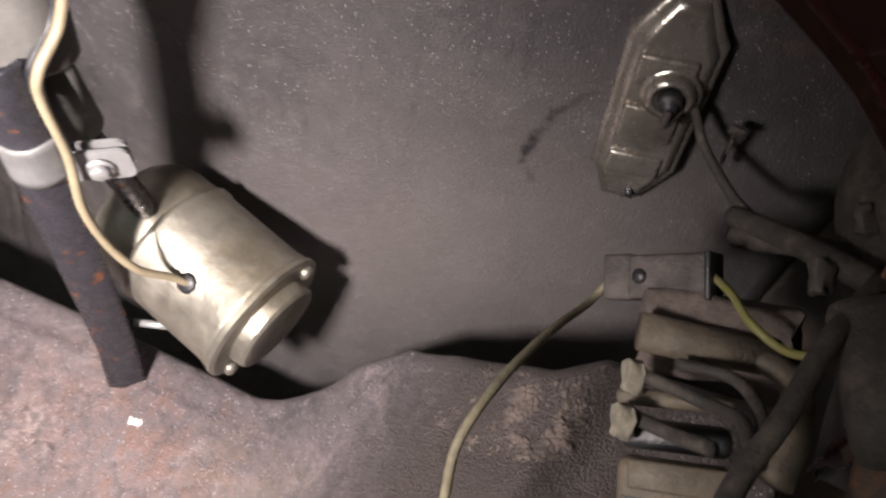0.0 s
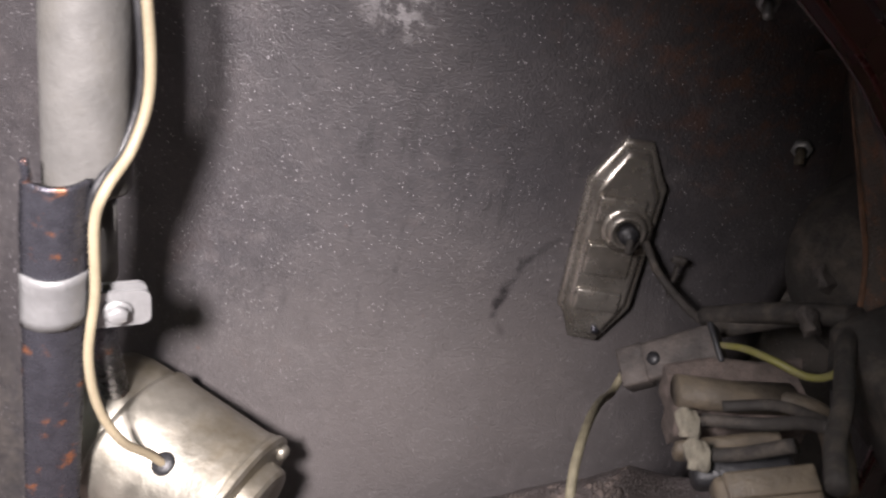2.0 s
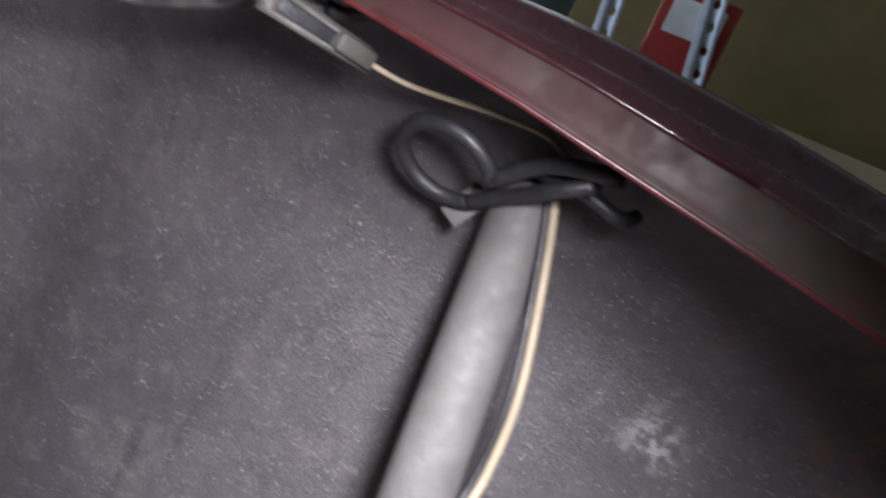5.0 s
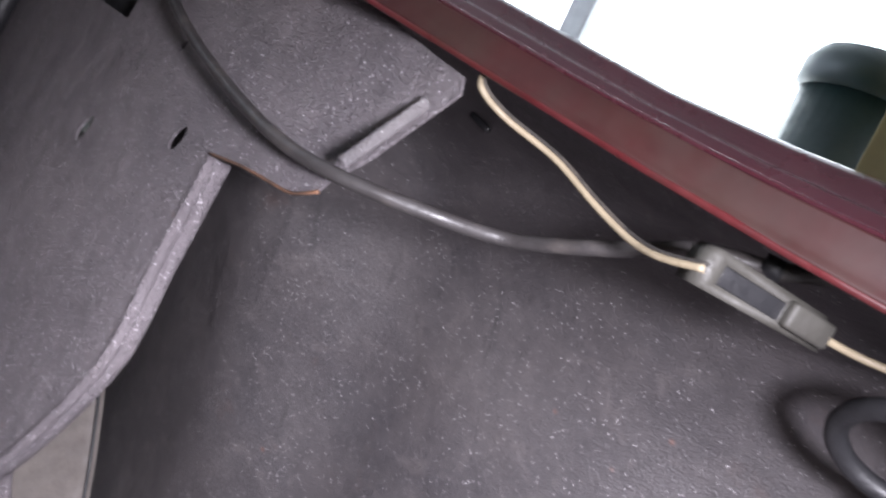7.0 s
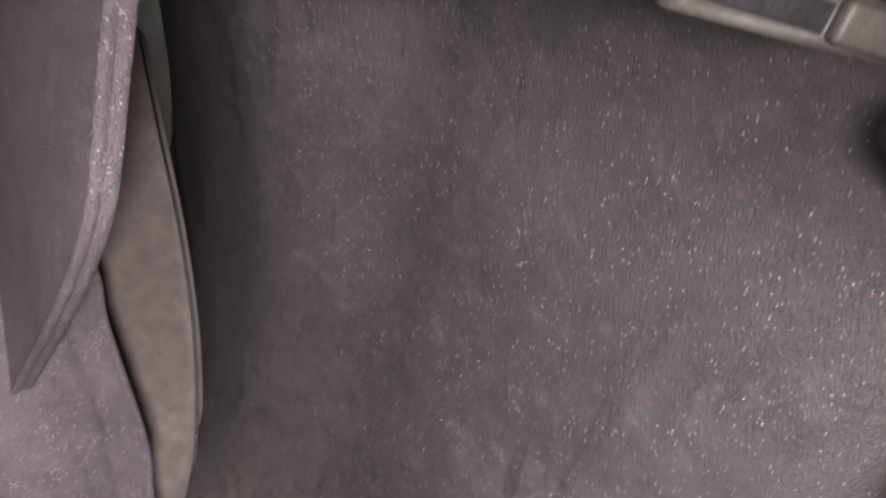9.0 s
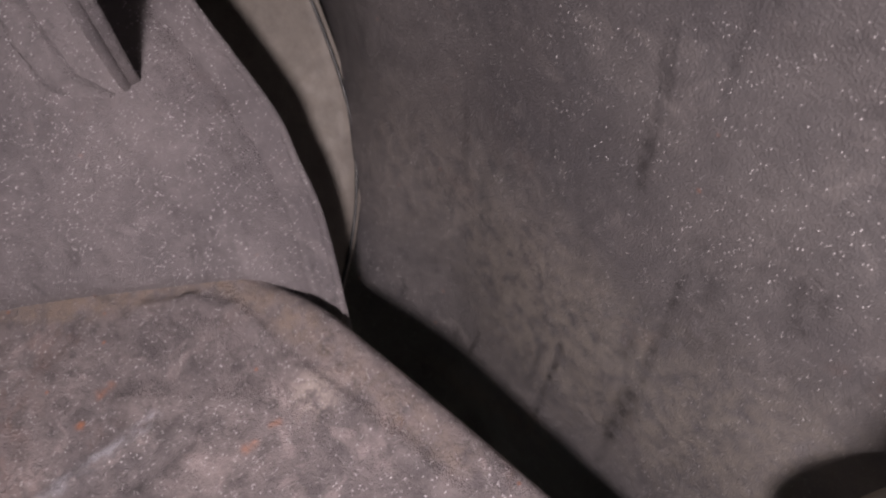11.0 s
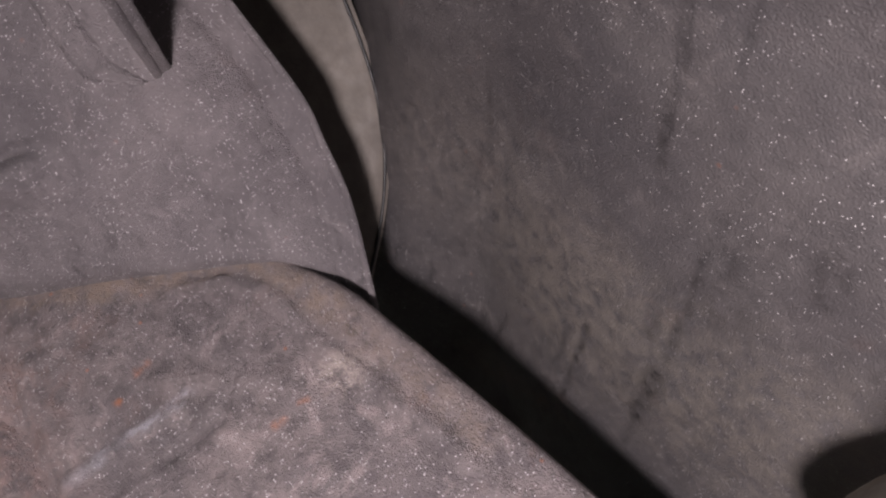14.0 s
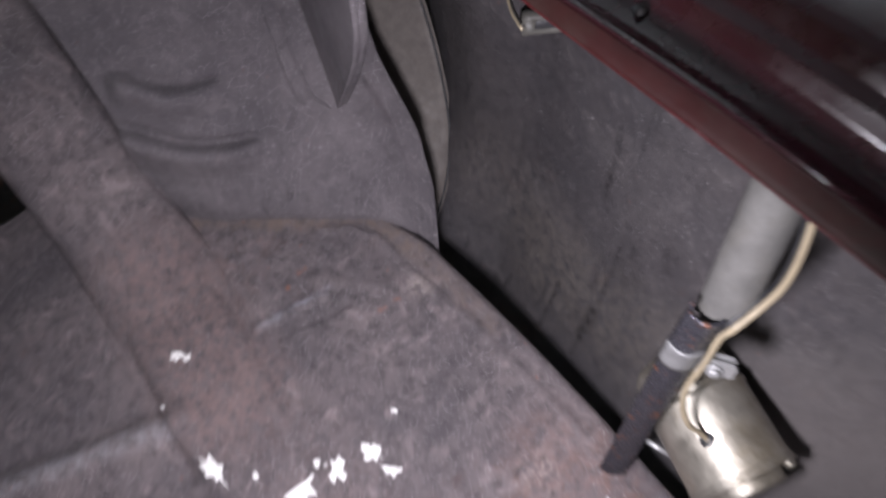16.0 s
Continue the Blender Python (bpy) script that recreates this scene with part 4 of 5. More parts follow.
    h = P(0.056, 0.163, 0.283)
    foot = q0 + mx * (h - q0).dot(mx)
    nrm = (h - foot).normalized()
    h = foot + nrm * R
    part("grommet", lathe(h - nrm * 0.004, nrm, [(0, 0), (0, 0.0062), (0.0035, 0.0062), (0.005, 0.0045), (0.005, 0)], 16), M_BLACK, t)
    part("spigot", sweep([P(-0.04, 0.12, 0.13), P(0.02, 0.14, 0.125)], 0.0025, 8), M_ZINC, t)
    return t, h, nrm


grommet_at, grommet_n = aerial()[1:]

# white-sheathed wire up the tube, with its dark mate
def twin_wire():
    t = thing("motor_lead", "cream-sheathed motor lead tied along the aerial tube", "wire")
    pts = [grommet_at - grommet_n * 0.001, grommet_at + grommet_n * 0.006 + P(-0.014, 0.0, 0.010), P(0.020, 0.138, 0.345), P(-0.004, 0.136, 0.400), P(-0.014, 0.142, 0.473), P(-0.012, 0.160, 0.552), P(-0.012, 0.168, 0.636), P(-0.003, 0.176, 0.676), P(0.004, 0.214, 0.705), P(0.010, 0.237, 0.76), P(0.004, 0.245, 0.85), P(-0.024, 0.268, 0.96), P(-0.055, 0.288, 1.055), P(-0.075, 0.285, 1.085)]
    part("cream_sheath", sweep(smooth_line(pts, 8), 0.0022, 10), M_CREAM, t)
    off = [p + P(-0.0095, 0.002, 0.0) for p in pts[6:]]
    part("black_core", sweep(smooth_line(off, 8), 0.0018, 8), M_BLACK, t, "black wire beside the sheath")
    tie = P(-0.028, 0.200, 0.652)
    part("cable_tie", sweep(smooth_line([P(-0.075, 0.172, 0.657), P(-0.030, 0.180, 0.650), P(-0.012, 0.207, 0.652), P(-0.028, 0.228, 0.655)], 6), 0.0018, 6), M_BLACK, t, "black cable tie")
    return t


twin_wire()

# aerial cable: black coil at the top, and clip bracket
def coil():
    t = thing("aerial_cable", "black coax cable coiled under the wing", "cable")
    c, n = P(-0.178, 0.272, 1.045), Vector((0.05, 0.67, 0.74)).normalized()
    f = frame_of(n, (1, 0, 0))
    loop = []
    for k in range(40):
        a = 0.5 + k / 39 * 5.5
        loop.append(c + f @ Vector((0.023 * math.cos(a), 0.023 * math.sin(a), -0.004 * k / 39)))
    pts = [P(-0.02, 0.20, 1.085)] + loop[2:] + [P(-0.07, 0.215, 1.085), P(0.0, 0.175, 1.10)]
    part("cable", sweep(smooth_line(pts, 3), 0.0038, 12), M_BLACK, t)
    part("cable", sweep(smooth_line([P(-0.10, 0.26, 1.075), P(-0.03, 0.24, 1.075), P(0.015, 0.25, 1.065), P(0.03, 0.29, 1.075)], 6), 0.0035, 8), M_BLACK, t)
    part("tie", block(P(-0.07, 0.265, 1.075), (0.014, 0.01, 0.006), None, 0.002), M_BLACK, t)
    return t


coil()
b = thing("tube_bracket", "small grey bracket holding the aerial tube head", "bracket")
part("bracket", block(P(-0.150, 0.330, 1.005), (0.012, 0.004, 0.022), Matrix.Rotation(0.5, 3, "Y"), 0.001), M_TUBE, b)

# ---- inline connector hanging from the gutter wiring ----
def inline_connector():
    t = thing("inline_connector", "grey-white plastic inline connector on a cream wire", "connector")
    a, c = P(-0.346, 0.070, 1.098), P(-0.275, 0.179, 1.087)
    d = (c - a).normalized()
    up = Vector((0, 0, 1)) - d * d.z
    up.normalize()
    m = Matrix((d, up, d.cross(up))).transposed()
    L, w = (c - a).length, 0.0112
    mid = a.lerp(c, 0.5) + up * w * 0.5
    to = Matrix.Translation(mid + d.cross(up) * 0.003) @ m.to_4x4()
    rim = [(-L / 2, -w / 2), (L / 2, -w / 2 + 0.001), (L / 2, w / 2 - 0.003), (L / 2 - 0.004, w / 2), (-L / 2 + 0.002, w / 2), (-L / 2, w / 2 - 0.002)]
    hole = [(-L / 2 + 0.006, -w / 2 + 0.0028), (L * 0.12, -w / 2 + 0.0028), (L * 0.12, w / 2 - 0.0028), (-L / 2 + 0.006, w / 2 - 0.0028)]
    part("frame", plate([rim, hole], 0.008, to), M_NATURAL, t)
    part("insert", block(mid + m @ Vector((-0.005, 0, 0.001)), (L * 0.62, w * 0.5, 0.003), m, 0.0006), M_BLACK, t)
    part("latch", block(mid + m @ Vector((L * 0.30, 0.0005, 0.004)), (L * 0.36, w * 0.7, 0.004), m, 0.0012), M_NATURAL, t)
    left = mid + m @ Vector((-L / 2, -0.001, 0.003))
    wire = [left, P(-0.372, 0.080, 1.104), P(-0.40, 0.094, 1.106), P(-0.438, 0.102, 1.118), P(-0.483, 0.101, 1.137), P(-0.53, 0.085, 1.15), P(-0.548, 0.064, 1.163), P(-0.565, 0.085, 1.185), P(-0.60, 0.095, 1.20), P(-0.66, 0.085, 1.205), P(-0.70, 0.045, 1.198), P(-0.76, 0.03, 1.205), P(-0.9, 0.03, 1.225)]
    part("wire", sweep(smooth_line(wire, 8), 0.0011, 8), M_CREAM, t, "cream wire")
    mate = [p + P(0.001, 0.001, 0.0035) for p in wire]
    part("wire", sweep(smooth_line(mate, 8), 0.0007, 8), M_HARNESS, t, "thin brown wire beside it")
    right = mid + m @ Vector((L / 2, 0, 0))
    part("wire", sweep(smooth_line([right, P(-0.240, 0.21, 1.099), P(-0.193, 0.21, 1.1025), P(-0.144, 0.21, 1.108), P(-0.09, 0.22, 1.110), P(-0.06, 0.235, 1.10)], 8), 0.0013, 8), M_CREAM, t, "cream wire")
    return t


inline_connector()

# hose along the top of the wall
hose = thing("hose", "grey-black rubber hose slung along the wing top", "hose")
hp = [(-1.40, 0.235, 1.27), (-1.156, 0.166, 1.169), (-1.004, 0.124, 1.113), (-0.85, 0.084, 1.076), (-0.716, 0.055, 1.054), (-0.628, 0.055, 1.051), (-0.558, 0.095, 1.055), (-0.518, 0.14, 1.06), (-0.472, 0.14, 1.074), (-0.42, 0.14, 1.095), (-0.361, 0.14, 1.121), (-0.311, 0.15, 1.130), (-0.27, 0.145, 1.145), (-0.22, 0.13, 1.165)]
part("hose", sweep(smooth_line([P(*p) for p in hp], 8), 0.0027, 12), M_HOSE, hose)
part("clip_band", lathe(P(-0.311, 0.15, 1.130) - Vector((0.002, 0, 0)), Vector((1, 0.15, -0.05)), [(-0.003, 0.0026), (-0.003, 0.0034), (0.003, 0.0034), (0.003, 0.0026)], 16), M_BLACK, hose, "black clip band")

# folded strip between wall and gutter
strip = tagged(obj("trim", block(P(-0.600, 0.046, 1.100), (0.0045, 0.002, 0.034), frame_of(P(-0.549, 0.049, 1.156) - P(-0.589, 0.023, 1.075)), 0.001), M_WALL), "narrow folded metal strip under the gutter", "trim", kind="structure")

# ---- side marker lamp, seen from behind ----
def marker():
    t = thing("side_marker_lamp", "plated back of a side marker lamp bolted to the wing", "lamp")
    bot, top = P(0.562, 0.500, 0.430), P(0.525, 0.552, 0.735)
    c = (bot + top) / 2
    ydir = (top - bot).normalized()
    xdir = Vector((0.98, 0.12, 0.0))
    xdir = (xdir - ydir * xdir.dot(ydir)).normalized()
    n = xdir.cross(ydir)
    if n.y > 0:
        n = -n
    m = Matrix((xdir, ydir, n)).transposed()
    h, w = 0.066 * 0.92, 0.0225 * 0.88
    c = c - Vector((0.002, 0.008, 0.006))

    def loop(s, zz):
        o = [(-w, -0.040), (-w + 0.004, -0.045), (-0.010, -h), (0.006, -h - 0.001), (w - 0.003, -0.043), (w, -0.037), (w + 0.001, 0.037), (w - 0.003, 0.043), (0.008, h), (-0.006, h), (-w + 0.003, 0.042), (-w, 0.037)]
        return [c + m @ Vector((x * s, y * (1 - (1 - s) * 0.42), zz)) for x, y in o]
    bm = bmesh.new()
    prev = None
    rings = [(1.04, -0.004), (1.06, 0.001), (1.0, 0.0025), (0.90, 0.0025), (0.84, 0.0055), (0.72, 0.0070), (0.70, 0.0070)]
    for s, zz in rings:
        r = [bm.verts.new(p) for p in loop(s, zz)]
        if prev:
            for k in range(len(r)):
                bm.faces.new((prev[k], prev[(k + 1) % len(r)], r[(k + 1) % len(r)], r[k]))
        prev = r
    bm.faces.new(prev)
    back = crisp(part("back_plate", bm, M_MARKER, t), 50)
    for y0, sy in ((0.024, 0.016), (-0.006, 0.020), (-0.032, 0.014)):
        part("pressed_step", block(c + m @ Vector((-0.001, y0, 0.0075)), (0.026, sy, 0.0045), m, 0.0022, 3), M_MARKER, back)
    part("nut", lathe(c + m @ Vector((0.002, -0.051, 0.003)), n, [(0, 0), (0, 0.005), (0.003, 0.0045), (0.003, 0.002), (0.008, 0.002), (0.008, 0)], 6), M_STEEL, back)
    part("nut", lathe(c + m @ Vector((0.003, 0.048, 0.003)), n, [(0, 0), (0, 0.0045), (0.003, 0.004), (0.003, 0.0)], 6), M_STEEL, back)
    s0 = c + m @ Vector((0.004, 0.014, 0.008))
    part("bulb_socket", lathe(s0, n, [(0, 0.0), (0, 0.0118), (0.0035, 0.0112), (0.0058, 0.0095), (0.0062, 0.0082), (0.0052, 0.0074), (0.0035, 0.0068), (0.0035, 0)], 28), M_MARKER, t)
    part("bulb_holder", lathe(s0, n, [(0.003, 0.0), (0.003, 0.0058), (0.0085, 0.0054), (0.0095, 0.0046), (0.0095, 0.0034), (0.0125, 0.0032), (0.0125, 0)], 20), M_BLACK, t, "black rubber bulb holder")
    part("socket_ring", lathe(s0, n, [(0.0, 0.010), (0.0, 0.0138), (0.0018, 0.0134), (0.0018, 0.010)], 24), M_MARKER, t)
    pts = [s0 + n * 0.013, s0 + n * 0.015 + ydir * -0.006, P(0.574, 0.495, 0.599), P(0.603, 0.478, 0.571), P(0.628, 0.462, 0.557), P(0.660, 0.440, 0.546), P(0.680, 0.420, 0.552), P(0.668, 0.375, 0.60)]
    part("lead", sweep(smooth_line(pts, 8), lambda u: 0.0019 + 0.0008 * u, 8), M_HARNESS, t, "dusty taped lead")
    return t


marker()

# studs through the wing
for x, z, tilt in ((0.592, 0.925, 0.2), (0.741, 0.749, 0.6)):
    s = thing("stud_bolt", "short plated stud bolt with nut through the wing", "bolt", "wing studs")
    base = P(x, wall_y(min(x, X_TURN), z) - (0.018 if z > 0.85 else 0.004), z)
    ax = Vector((-tilt * 0.4, -1, -0.3)).normalized()
    part("nut", lathe(base, ax, [(0, 0), (0, 0.0055), (0.004, 0.0055), (0.0045, 0.0035)], 6), M_ZINC, s)
    part("stud", lathe(base, ax, [(0.002, 0), (0.002, 0.0024), (0.014, 0.0024), (0.015, 0)], 10), M_ZINC if x < 0.6 else M_BROWNPL, s)

# ---- tail corner: fuse holder, wiring, lamp cluster, bracket, dirt ----
def fuse_holder():
    t = thing("fuse_holder", "dusty grey fuse holder on a yellow wire", "connector")
    a, b = P(0.557, 0.272, 0.560), P(0.634, 0.272, 0.636)
    d = (b - a).normalized()
    up = Vector((-0.35, 0.85, 0.35))
    up = (up - d * up.dot(d)).normalized()
    m = Matrix((d, up, d.cross(up))).transposed()
    part("body", block((a + b) / 2, ((b - a).length, 0.0175, 0.012), m, 0.0015), M_GREYPL, t)
    part("end_sleeve", block(a + d * 0.006, (0.013, 0.0185, 0.013), m, 0.0015), M_GREYPL, t)
    part("rivet", lathe(a + d * 0.016 + m @ Vector((0, 0, -0.006)), m @ Vector((0, 0, -1)), [(0, 0), (0, 0.003), (0.001, 0.003), (0.001, 0)], 12), M_BLACK, t)
    part("rivet", lathe(a + d * 0.016 + m @ Vector((0, 0, 0.006)), m @ Vector((0, 0, 1)), [(0, 0), (0, 0.003), (0.001, 0.003), (0.001, 0)], 12), M_BLACK, t)
    part("end_rim", block(b, (0.0025, 0.0185, 0.013), m, 0.0008), M_BLACK, t)
    w1 = [a, P(0.545, 0.24, 0.553), P(0.515, 0.175, 0.600), P(0.485, 0.095, 0.65), P(0.470, 0.03, 0.66), P(0.478, -0.01, 0.62), P(0.49, -0.06, 0.55)]
    part("wire", sweep(smooth_line(w1, 8), 0.0017, 8), M_DUSTWIRE, t, "dust-caked yellow wire")
    w2 = [b, P(0.645, 0.245, 0.662), P(0.658, 0.212, 0.684), P(0.690, 0.198, 0.688), P(0.715, 0.205, 0.70), P(0.745, 0.235, 0.735)]
    part("wire", sweep(smooth_line(w2, 8), 0.0016, 8), M_YELLOW, t, "yellow wire")
    return t


fuse_holder()

har = thing("wiring_harness", "dust-covered taped wiring harness in the tail corner", "harness")
for pts, r in (((P(0.655, 0.385, 0.585), P(0.69, 0.325, 0.66), P(0.735, 0.27, 0.72), P(0.80, 0.24, 0.74)), 0.0048),
               ((P(0.735, 0.27, 0.73), P(0.70, 0.20, 0.735), P(0.675, 0.12, 0.735), P(0.655, 0.07, 0.735), P(0.64, 0.02, 0.74)), 0.0035),
               ((P(0.66, 0.36, 0.585), P(0.72, 0.33, 0.66), P(0.78, 0.31, 0.70)), 0.0045),
               ((P(0.60, 0.15, 0.64), P(0.64, 0.135, 0.67), P(0.66, 0.12, 0.70), P(0.66, 0.09, 0.73)), 0.0024),
               ((P(0.62, 0.17, 0.645), P(0.66, 0.165, 0.67), P(0.675, 0.13, 0.70), P(0.665, 0.08, 0.735)), 0.0022),
               ((P(0.59, 0.12, 0.62), P(0.62, 0.105, 0.655), P(0.645, 0.09, 0.70)), 0.0026)):
    part("branch", sweep(smooth_line(pts, 8), r, 10), M_HARNESS, har)


def corroded(centre, size, axes, seed, eaten=0.0022, grain=260):
    """A crumbling metal tab: a block eaten unevenly along its edges."""
    bm = block((0, 0, 0), size, None, 0.0015, 2)
    bmesh.ops.subdivide_edges(bm, edges=bm.edges[:], cuts=2, use_grid_fill=True)
    for v in bm.verts:
        q = Vector(v.co) * grain + Vector((seed * 91, 0, 0))
        v.co = axes @ (Vector(v.co) + noise.noise_vector(q) * eaten) + Vector(centre)
    return bm


def lamp_cluster():
    t = thing("lamp_cluster", "dusty back of the tail lamp cluster with sockets and tabs", "lamp")
    part("housing", lathe(P(0.79, 0.36, 0.74), Vector((-0.75, -0.55, 0.25)), [(-0.05, 0.048), (0.0, 0.046), (0.012, 0.040), (0.022, 0.026), (0.027, 0.010), (0.028, 0)], 32), M_HARNESS, t)
    part("bar", sweep([P(0.585, 0.195, 0.625), P(0.645, 0.205, 0.63), P(0.70, 0.215, 0.64)], 0.0075, 14, ry=0.006), M_BROWNPL, t, "brown plastic bar")
    part("arm", sweep(smooth_line([P(0.69, 0.21, 0.64), P(0.715, 0.19, 0.655), P(0.72, 0.15, 0.66), P(0.715, 0.10, 0.655)], 6), 0.006, 12, ry=0.0045), M_BROWNPL, t)
    for k, (x, y, z, sx, sy) in enumerate(((0.635, 0.150, 0.615, 0.040, 0.006), (0.640, 0.115, 0.625, 0.036, 0.010), (0.640, 0.060, 0.655, 0.034, 0.020))):
        m = frame_of(Vector((-0.3, -0.4, 0.85)), (0.9, 0.2, 0.3))
        socket = part("socket", block(P(x, y, z), (sx, sy, 0.014), m, 0.003), M_BROWNPL if k != 1 else M_BLACK, t)
        if k == 2:
            part("groove", block(P(x, y, z) + m @ Vector((0, -0.002, 0.0066)), (sx * 0.9, 0.0012, 0.0012), m, 0.0004), M_BLACK, socket)
            part("lid", block(P(x, y, z) + m @ Vector((0.001, 0.0055, 0.0078)), (sx * 0.86, 0.009, 0.003), m, 0.001), M_BROWNPL, socket)
    for x, y, z in ((0.592, 0.150, 0.630), (0.592, 0.105, 0.640), (0.70, 0.27, 0.70), (0.72, 0.33, 0.72)):
        part("tab", corroded(P(x, y, z), (0.007, 0.011, 0.006), frame_of(Vector((0.2, -0.3, 0.9)), (1, 0.3, 0)), x), M_CRUST if x < 0.65 else M_GREYPL, t)
    part("packed_dirt", corroded(P(0.665, 0.235, 0.595), (0.055, 0.030, 0.028), frame_of(Vector((-0.3, -0.5, 0.8)), (1, 0.2, 0.2)), 0.4, 0.006, 120), M_DIRT, t, "dirt packed behind the lamp")
    part("block", block(P(0.77, 0.20, 0.70), (0.03, 0.05, 0.05), frame_of(Vector((-0.5, -0.3, 0.8)), (1, 0.4, 0.2)), 0.006), M_HARNESS, t)
    return t


lamp_cluster()


def crumbs(name, label, boxes, n, lo, hi, mat, seed, rise=0.0):
    """Loose dirt: many small broken lumps lying on the floor hump."""
    rnd = random.Random(seed)
    bm = bmesh.new()
    for _ in range(n):
        x0, x1, y0, y1 = rnd.choice(boxes)
        x, y = rnd.uniform(x0, x1), rnd.uniform(y0, y1)
        r = rnd.uniform(lo, hi) * rnd.uniform(0.4, 1.0)
        c = P(x, y, floor_z(x, y)) + Vector((0, 0, r * 0.1 + rnd.uniform(0, rise)))
        g = bmesh.ops.create_icosphere(bm, subdivisions=1, radius=r)
        tw = Euler((rnd.uniform(0, 6), rnd.uniform(0, 6), rnd.uniform(0, 6))).to_matrix()
        sq = Vector((rnd.uniform(0.6, 1.4), rnd.uniform(0.6, 1.4), rnd.uniform(0.4, 0.9)))
        for v in g["verts"]:
            q = v.co * rnd.uniform(0.7, 1.25)
            v.co = tw @ Vector((q.x * sq.x, q.y * sq.y, q.z * sq.z)) + c
    ob = obj(name, bm, mat, smooth=False)
    return tagged(ob, label, "dirt", kind="stuff")


tab = thing("cable_clip", "small bent sheet-metal cable clip on the wing", "clip")
part("clip", block(P(0.640, 0.50, 0.545), (0.0018, 0.006, 0.022), Matrix.Rotation(-0.15, 3, "Y"), 0.001), M_REAR, tab)
part("clip_foot", block(P(0.637, 0.507, 0.575), (0.008, 0.003, 0.005), None, 0.001), M_REAR, tab)

def dirt_cake(u, v):
    """Dried mud with cracks between its clods, lying on the hump."""
    x = 0.42 + 0.185 * u
    y = floor_edge(x) - 0.125 + 0.118 * v
    p = P(x, y, floor_z(x, y))
    d = noise.voronoi(p * 290.0 + Vector((rough_noise(p, 60, 0.4), rough_noise(p, 55, 0.4), 0)))[0]
    crack = min(1.0, (d[1] - d[0]) / 0.22)
    rim = min(1.0, 10 * min(u, 1 - u, v, 1 - v))
    rim *= min(1.0, max(0.0, 1.0 + 1.6 * (u - 0.3) + rough_noise(p, 35, 0.6)))
    p.z += floor_rough(p, x) - 0.0018 + rim * (0.0024 + 0.0012 * crack + rough_noise(p, 70, 0.0022) + rough_noise(p, 200, 0.0016))
    return p


cake = sheet("caked_dirt", dirt_cake, 170, 120, M_DIRT, thick=0.0006)
tagged(cake, "cracked caked dirt on the floor hump", "dirt", kind="stuff")
crumbs("dirt_crumbs", "crumbled dirt lying on the floor hump", [(0.42, 0.60, 0.06, 0.19), (0.48, 0.60, 0.10, 0.185)], 300, 0.0006, 0.0022, M_DIRT, 3, 0.0)


def flake(x, y, w, h, turn, seed):
    """A thin curled chip of white paint lying on the floor."""
    rnd = random.Random(seed)
    n = 22
    w, h = 1.55 * w, 1.55 * h
    pts = []
    for k in range(n):
        a = 2 * math.pi * k / n
        r = rnd.uniform(0.45, 1.15)
        px, py = w * r * math.cos(a), h * r * math.sin(a)
        pts.append((px * math.cos(turn) - py * math.sin(turn), px * math.sin(turn) + py * math.cos(turn)))
    ob = obj("paint_flake", plate([pts], 0.0007, Matrix.Translation(P(x, y, floor_z(x, y)) + Vector((0, 0, 0.0018)))), M_FLAKE, smooth=False)
    return tagged(ob, "chip of chalky white paint on the boot floor", "paint flake", "loose paint flakes")


for k, (x, y, w, h, turn) in enumerate(((-0.635, -0.670, 0.016, 0.006, 0.3), (-0.475, -0.540, 0.014, 0.011, 0.9), (-0.460, -0.445, 0.010, 0.008, 0.5), (-0.437, -0.352, 0.009, 0.006, 0.2), (-0.370, -0.338, 0.007, 0.004, 0.7), (-0.970, -0.608, 0.006, 0.0045, 1.0), (-0.945, -0.59, 0.003, 0.003, 0.2),
                                      (-0.484, -0.250, 0.003, 0.0018, 0.4), (0.0, 0.0, 0.004, 0.002, 0.1), (0.045, 0.010, 0.004, 0.0016, 0.2), (-0.41, -0.45, 0.006, 0.004, 1.2), (-0.50, -0.48, 0.006, 0.005, 2.0), (-0.60, -0.62, 0.006, 0.004, 0.8), (-0.86, -0.70, 0.003, 0.002, 0.3), (-0.56, -0.60, 0.003, 0.002, 0.0))):
    flake(x, y, w, h, turn, 40 + k)

# ---- the garage beyond the opening ----
M_GWALL = plain("ochre_garage_wall", (0.20, 0.162, 0.07), 0.85, scale=3, dirt=(0.13, 0.105, 0.05), dirt_amount=0.5)
M_GPOST = plain("galvanised_angle", (0.45, 0.50, 0.58), 0.4, metal=0.6, scale=12)
M_WHITE = plain("white_board", (0.75, 0.76, 0.78), 0.6, scale=8)
M_DARKG = plain("dark_steel_rail", (0.03, 0.032, 0.036), 0.5, scale=12)
M_GREYG = plain("grey_panel_board", (0.33, 0.33, 0.36), 0.6, scale=6)
M_RED = plain("red_carton", (0.35, 0.02, 0.02), 0.55, scale=12)
M_BIN = plain("dark_green_bin", (0.015, 0.03, 0.03), 0.4, scale=10)
M_BACKB = plain("beige_back_board", (0.42, 0.36, 0.24), 0.8, scale=9, dirt=(0.25, 0.21, 0.14))
M_CONC = plain("grey_concrete_floor", (0.28, 0.27, 0.26), 0.8, scale=4)


def slab(name, lo, hi, mat, label, cat="wall", kind="structure"):
    lo, hi = Vector(lo), Vector(hi)
    ob = obj(name, block((lo + hi) / 2, hi - lo, None, 0.004), mat, smooth=False)
    return tagged(ob, label, cat, kind=kind)


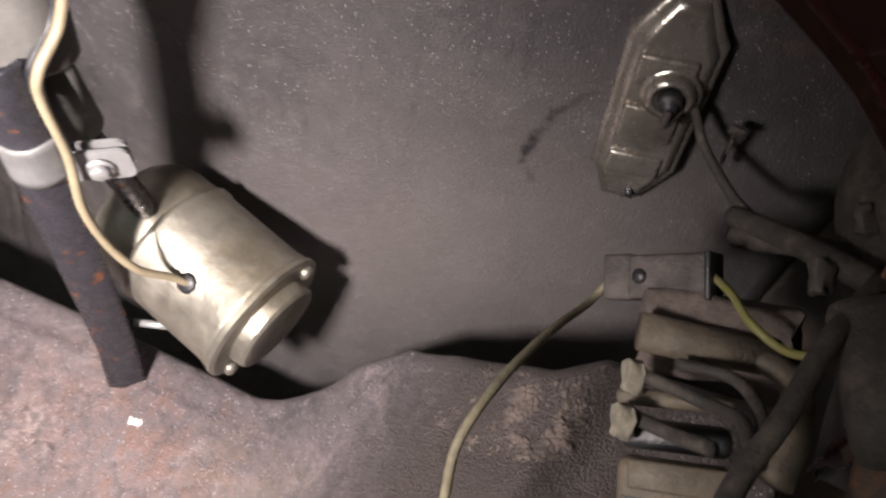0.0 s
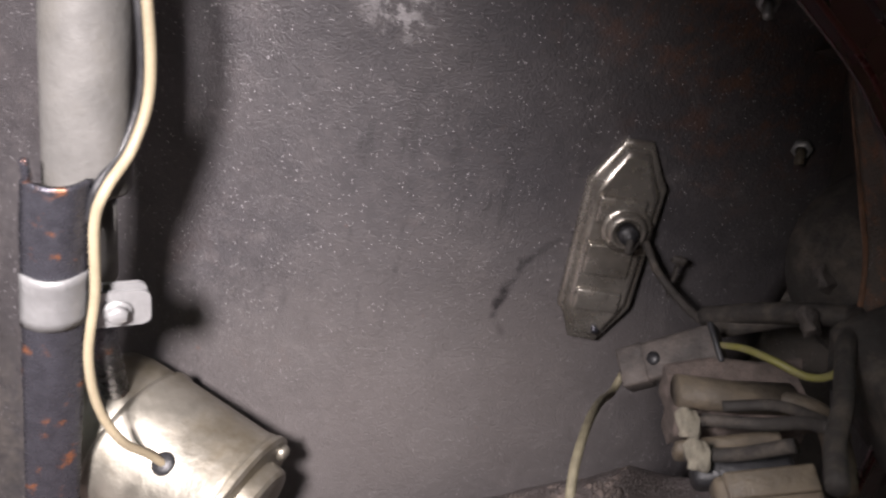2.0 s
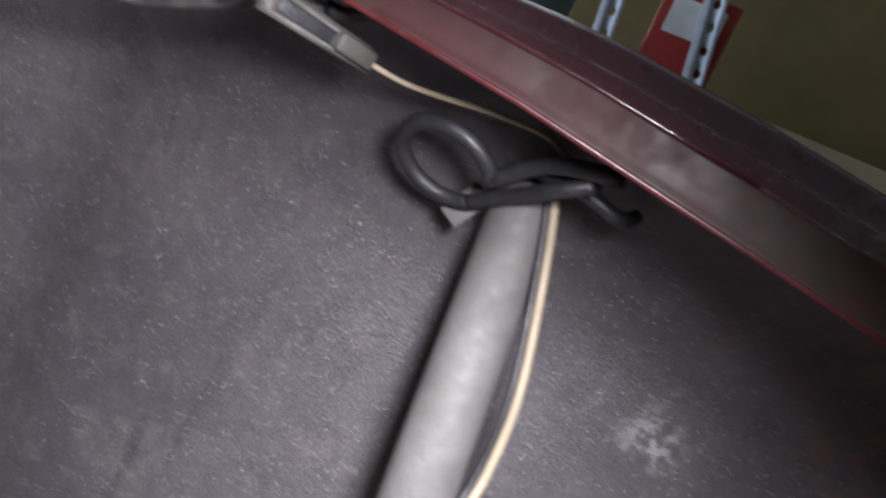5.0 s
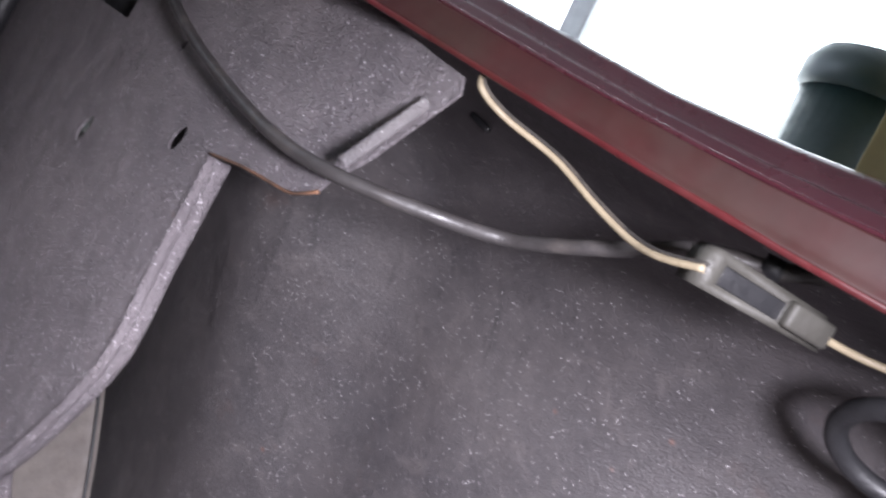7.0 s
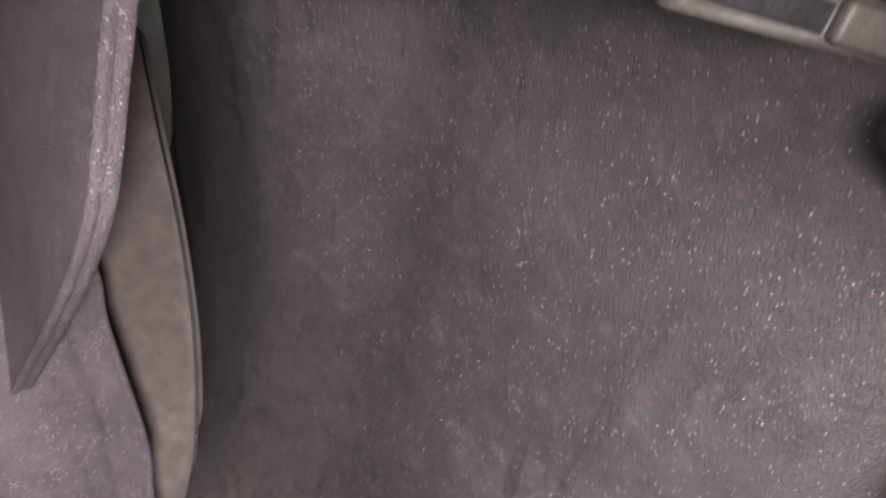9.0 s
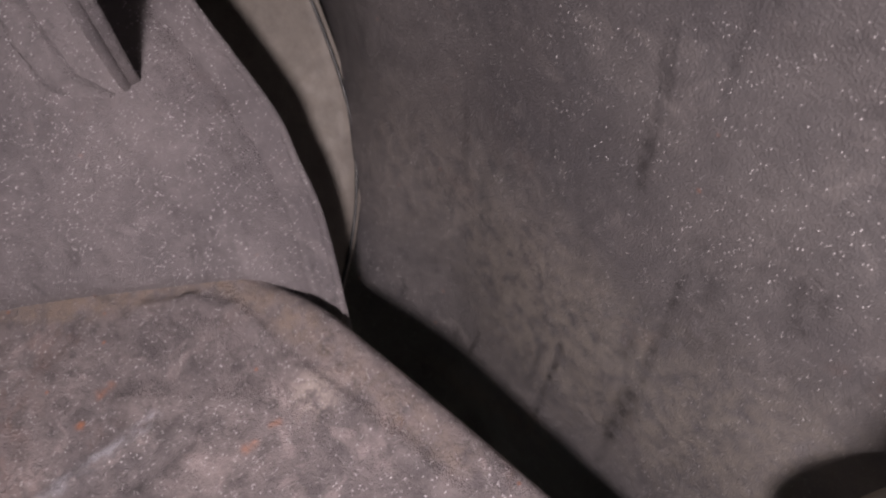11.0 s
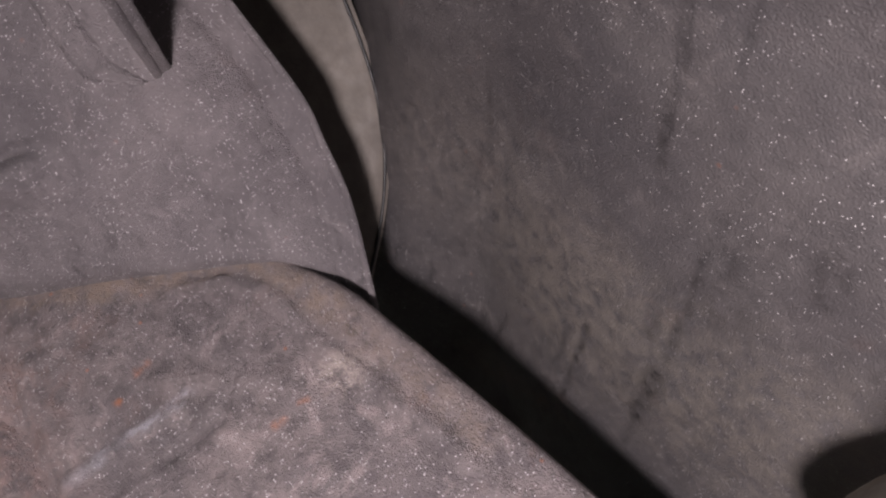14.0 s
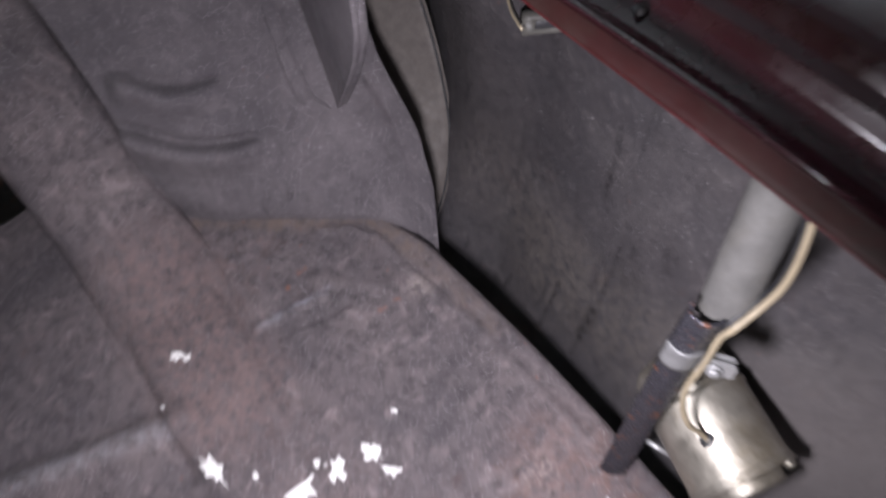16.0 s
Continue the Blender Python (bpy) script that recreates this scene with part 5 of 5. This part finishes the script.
slab("garage_wall", (-0.35, 2.0, -0.7), (5.0, 2.1, 2.6), M_GWALL, "ochre painted garage wall behind the shelves")
slab("garage_wall_far", (4.9, -4.0, -0.7), (5.0, 2.0, 2.6), M_GWALL, "ochre painted garage wall")
slab("garage_wall_back", (-5.0, -4.1, -0.7), (5.0, -4.0, 2.6), M_GWALL, "ochre painted garage wall")
slab("garage_ceiling", (-5.0, -4.0, 2.6), (5.0, 4.4, 2.7), M_WHITE, "pale garage ceiling", "ceiling")
slab("ground", (-5.0, -4.0, -0.80), (5.0, 4.4, -0.70), M_CONC, "grey concrete garage ground", "ground")

for x, lean in ((-0.14, -6), (0.135, -10)):
    post = thing("shelf_post", "galvanised perforated angle shelf post", "post", "shelf posts")
    outline = [[(-0.025, -0.9), (0.025, -0.9), (0.025, 0.9), (-0.025, 0.9)]] + [[(0.004 + 0.009 * math.cos(a * math.pi / 4), -0.8 + k * 0.055 + 0.012 * math.sin(a * math.pi / 4)) for a in range(8)] for k in range(30)]
    part("web", plate(outline, 0.003, pose(x, 1.6, 0.3, 90, lean, 0)), M_GPOST, post)
    part("flange", block((x - 0.026, 1.62, 0.3), (0.003, 0.04, 1.8), Matrix.Rotation(radians(lean), 3, "Y"), 0.001), M_GPOST, post)
shelf = thing("shelf_board", "white shelf board with dark underside", "shelf")
part("board", block((1.05, 1.86, 0.697), (1.0, 0.16, 0.024), None, 0.003), M_WHITE, shelf)
part("rail", block((1.08, 1.87, 0.652), (0.9, 0.10, 0.05), None, 0.004), M_DARKG, shelf, "dark rail under the board")
part("panel", block((1.12, 1.90, 0.25), (0.8, 0.05, 0.75), None, 0.004), M_GREYG, shelf, "grey panel under the shelf")
part("backboard", block((1.05, 1.93, 0.775), (1.75, 0.04, 0.125), None, 0.004), M_BACKB, shelf, "beige board along the wall above the shelf")
part("strut", block((1.20, 1.86, 0.50), (0.012, 0.012, 0.26), Matrix.Rotation(radians(12), 3, "Y"), 0.002), M_DARKG, shelf)
carton = thing("carton", "red printed carton on the shelf", "carton")
part("box", block((-0.01, 1.72, 0.87), (0.18, 0.16, 0.26), None, 0.004), M_RED, carton)
part("print", block((-0.01, 1.638, 0.93), (0.13, 0.003, 0.09), None, 0.001), M_WHITE, carton, "pale printed panel")

# open garage door: bright daylight outside
day = bpy.data.materials.new("daylight_outside")
day.use_nodes = True
day.node_tree.nodes["Principled BSDF"].inputs["Emission Color"].default_value = (0.95, 1.0, 0.97, 1)
day.node_tree.nodes["Principled BSDF"].inputs["Emission Strength"].default_value = 5.0
slab("backdrop", (-5.0, 4.2, -0.7), (-0.35, 4.3, 2.6), day, "bright overexposed daylight outside the garage door", "backdrop")
slab("door_jamb", (-1.62, 2.45, -0.7), (-1.52, 2.5, 2.6), M_WHITE, "white painted door jamb", "door frame")
bin_ = thing("waste_bin", "dark green plastic bin outside the garage door", "bin")
part("body", lathe((-0.50, 2.5, -0.66), (0, 0, 1), [(0, 0), (0, 0.14), (1.80, 0.185), (1.80, 0.17), (1.2, 0.13), (1.2, 0)], 28), M_BIN, bin_)
part("lid", lathe((-0.50, 2.5, -0.66), (0, 0, 1), [(1.79, 0.187), (1.80, 0.208), (1.88, 0.21), (1.93, 0.18), (1.95, 0.12), (1.955, 0.0)], 28), M_BIN, bin_)
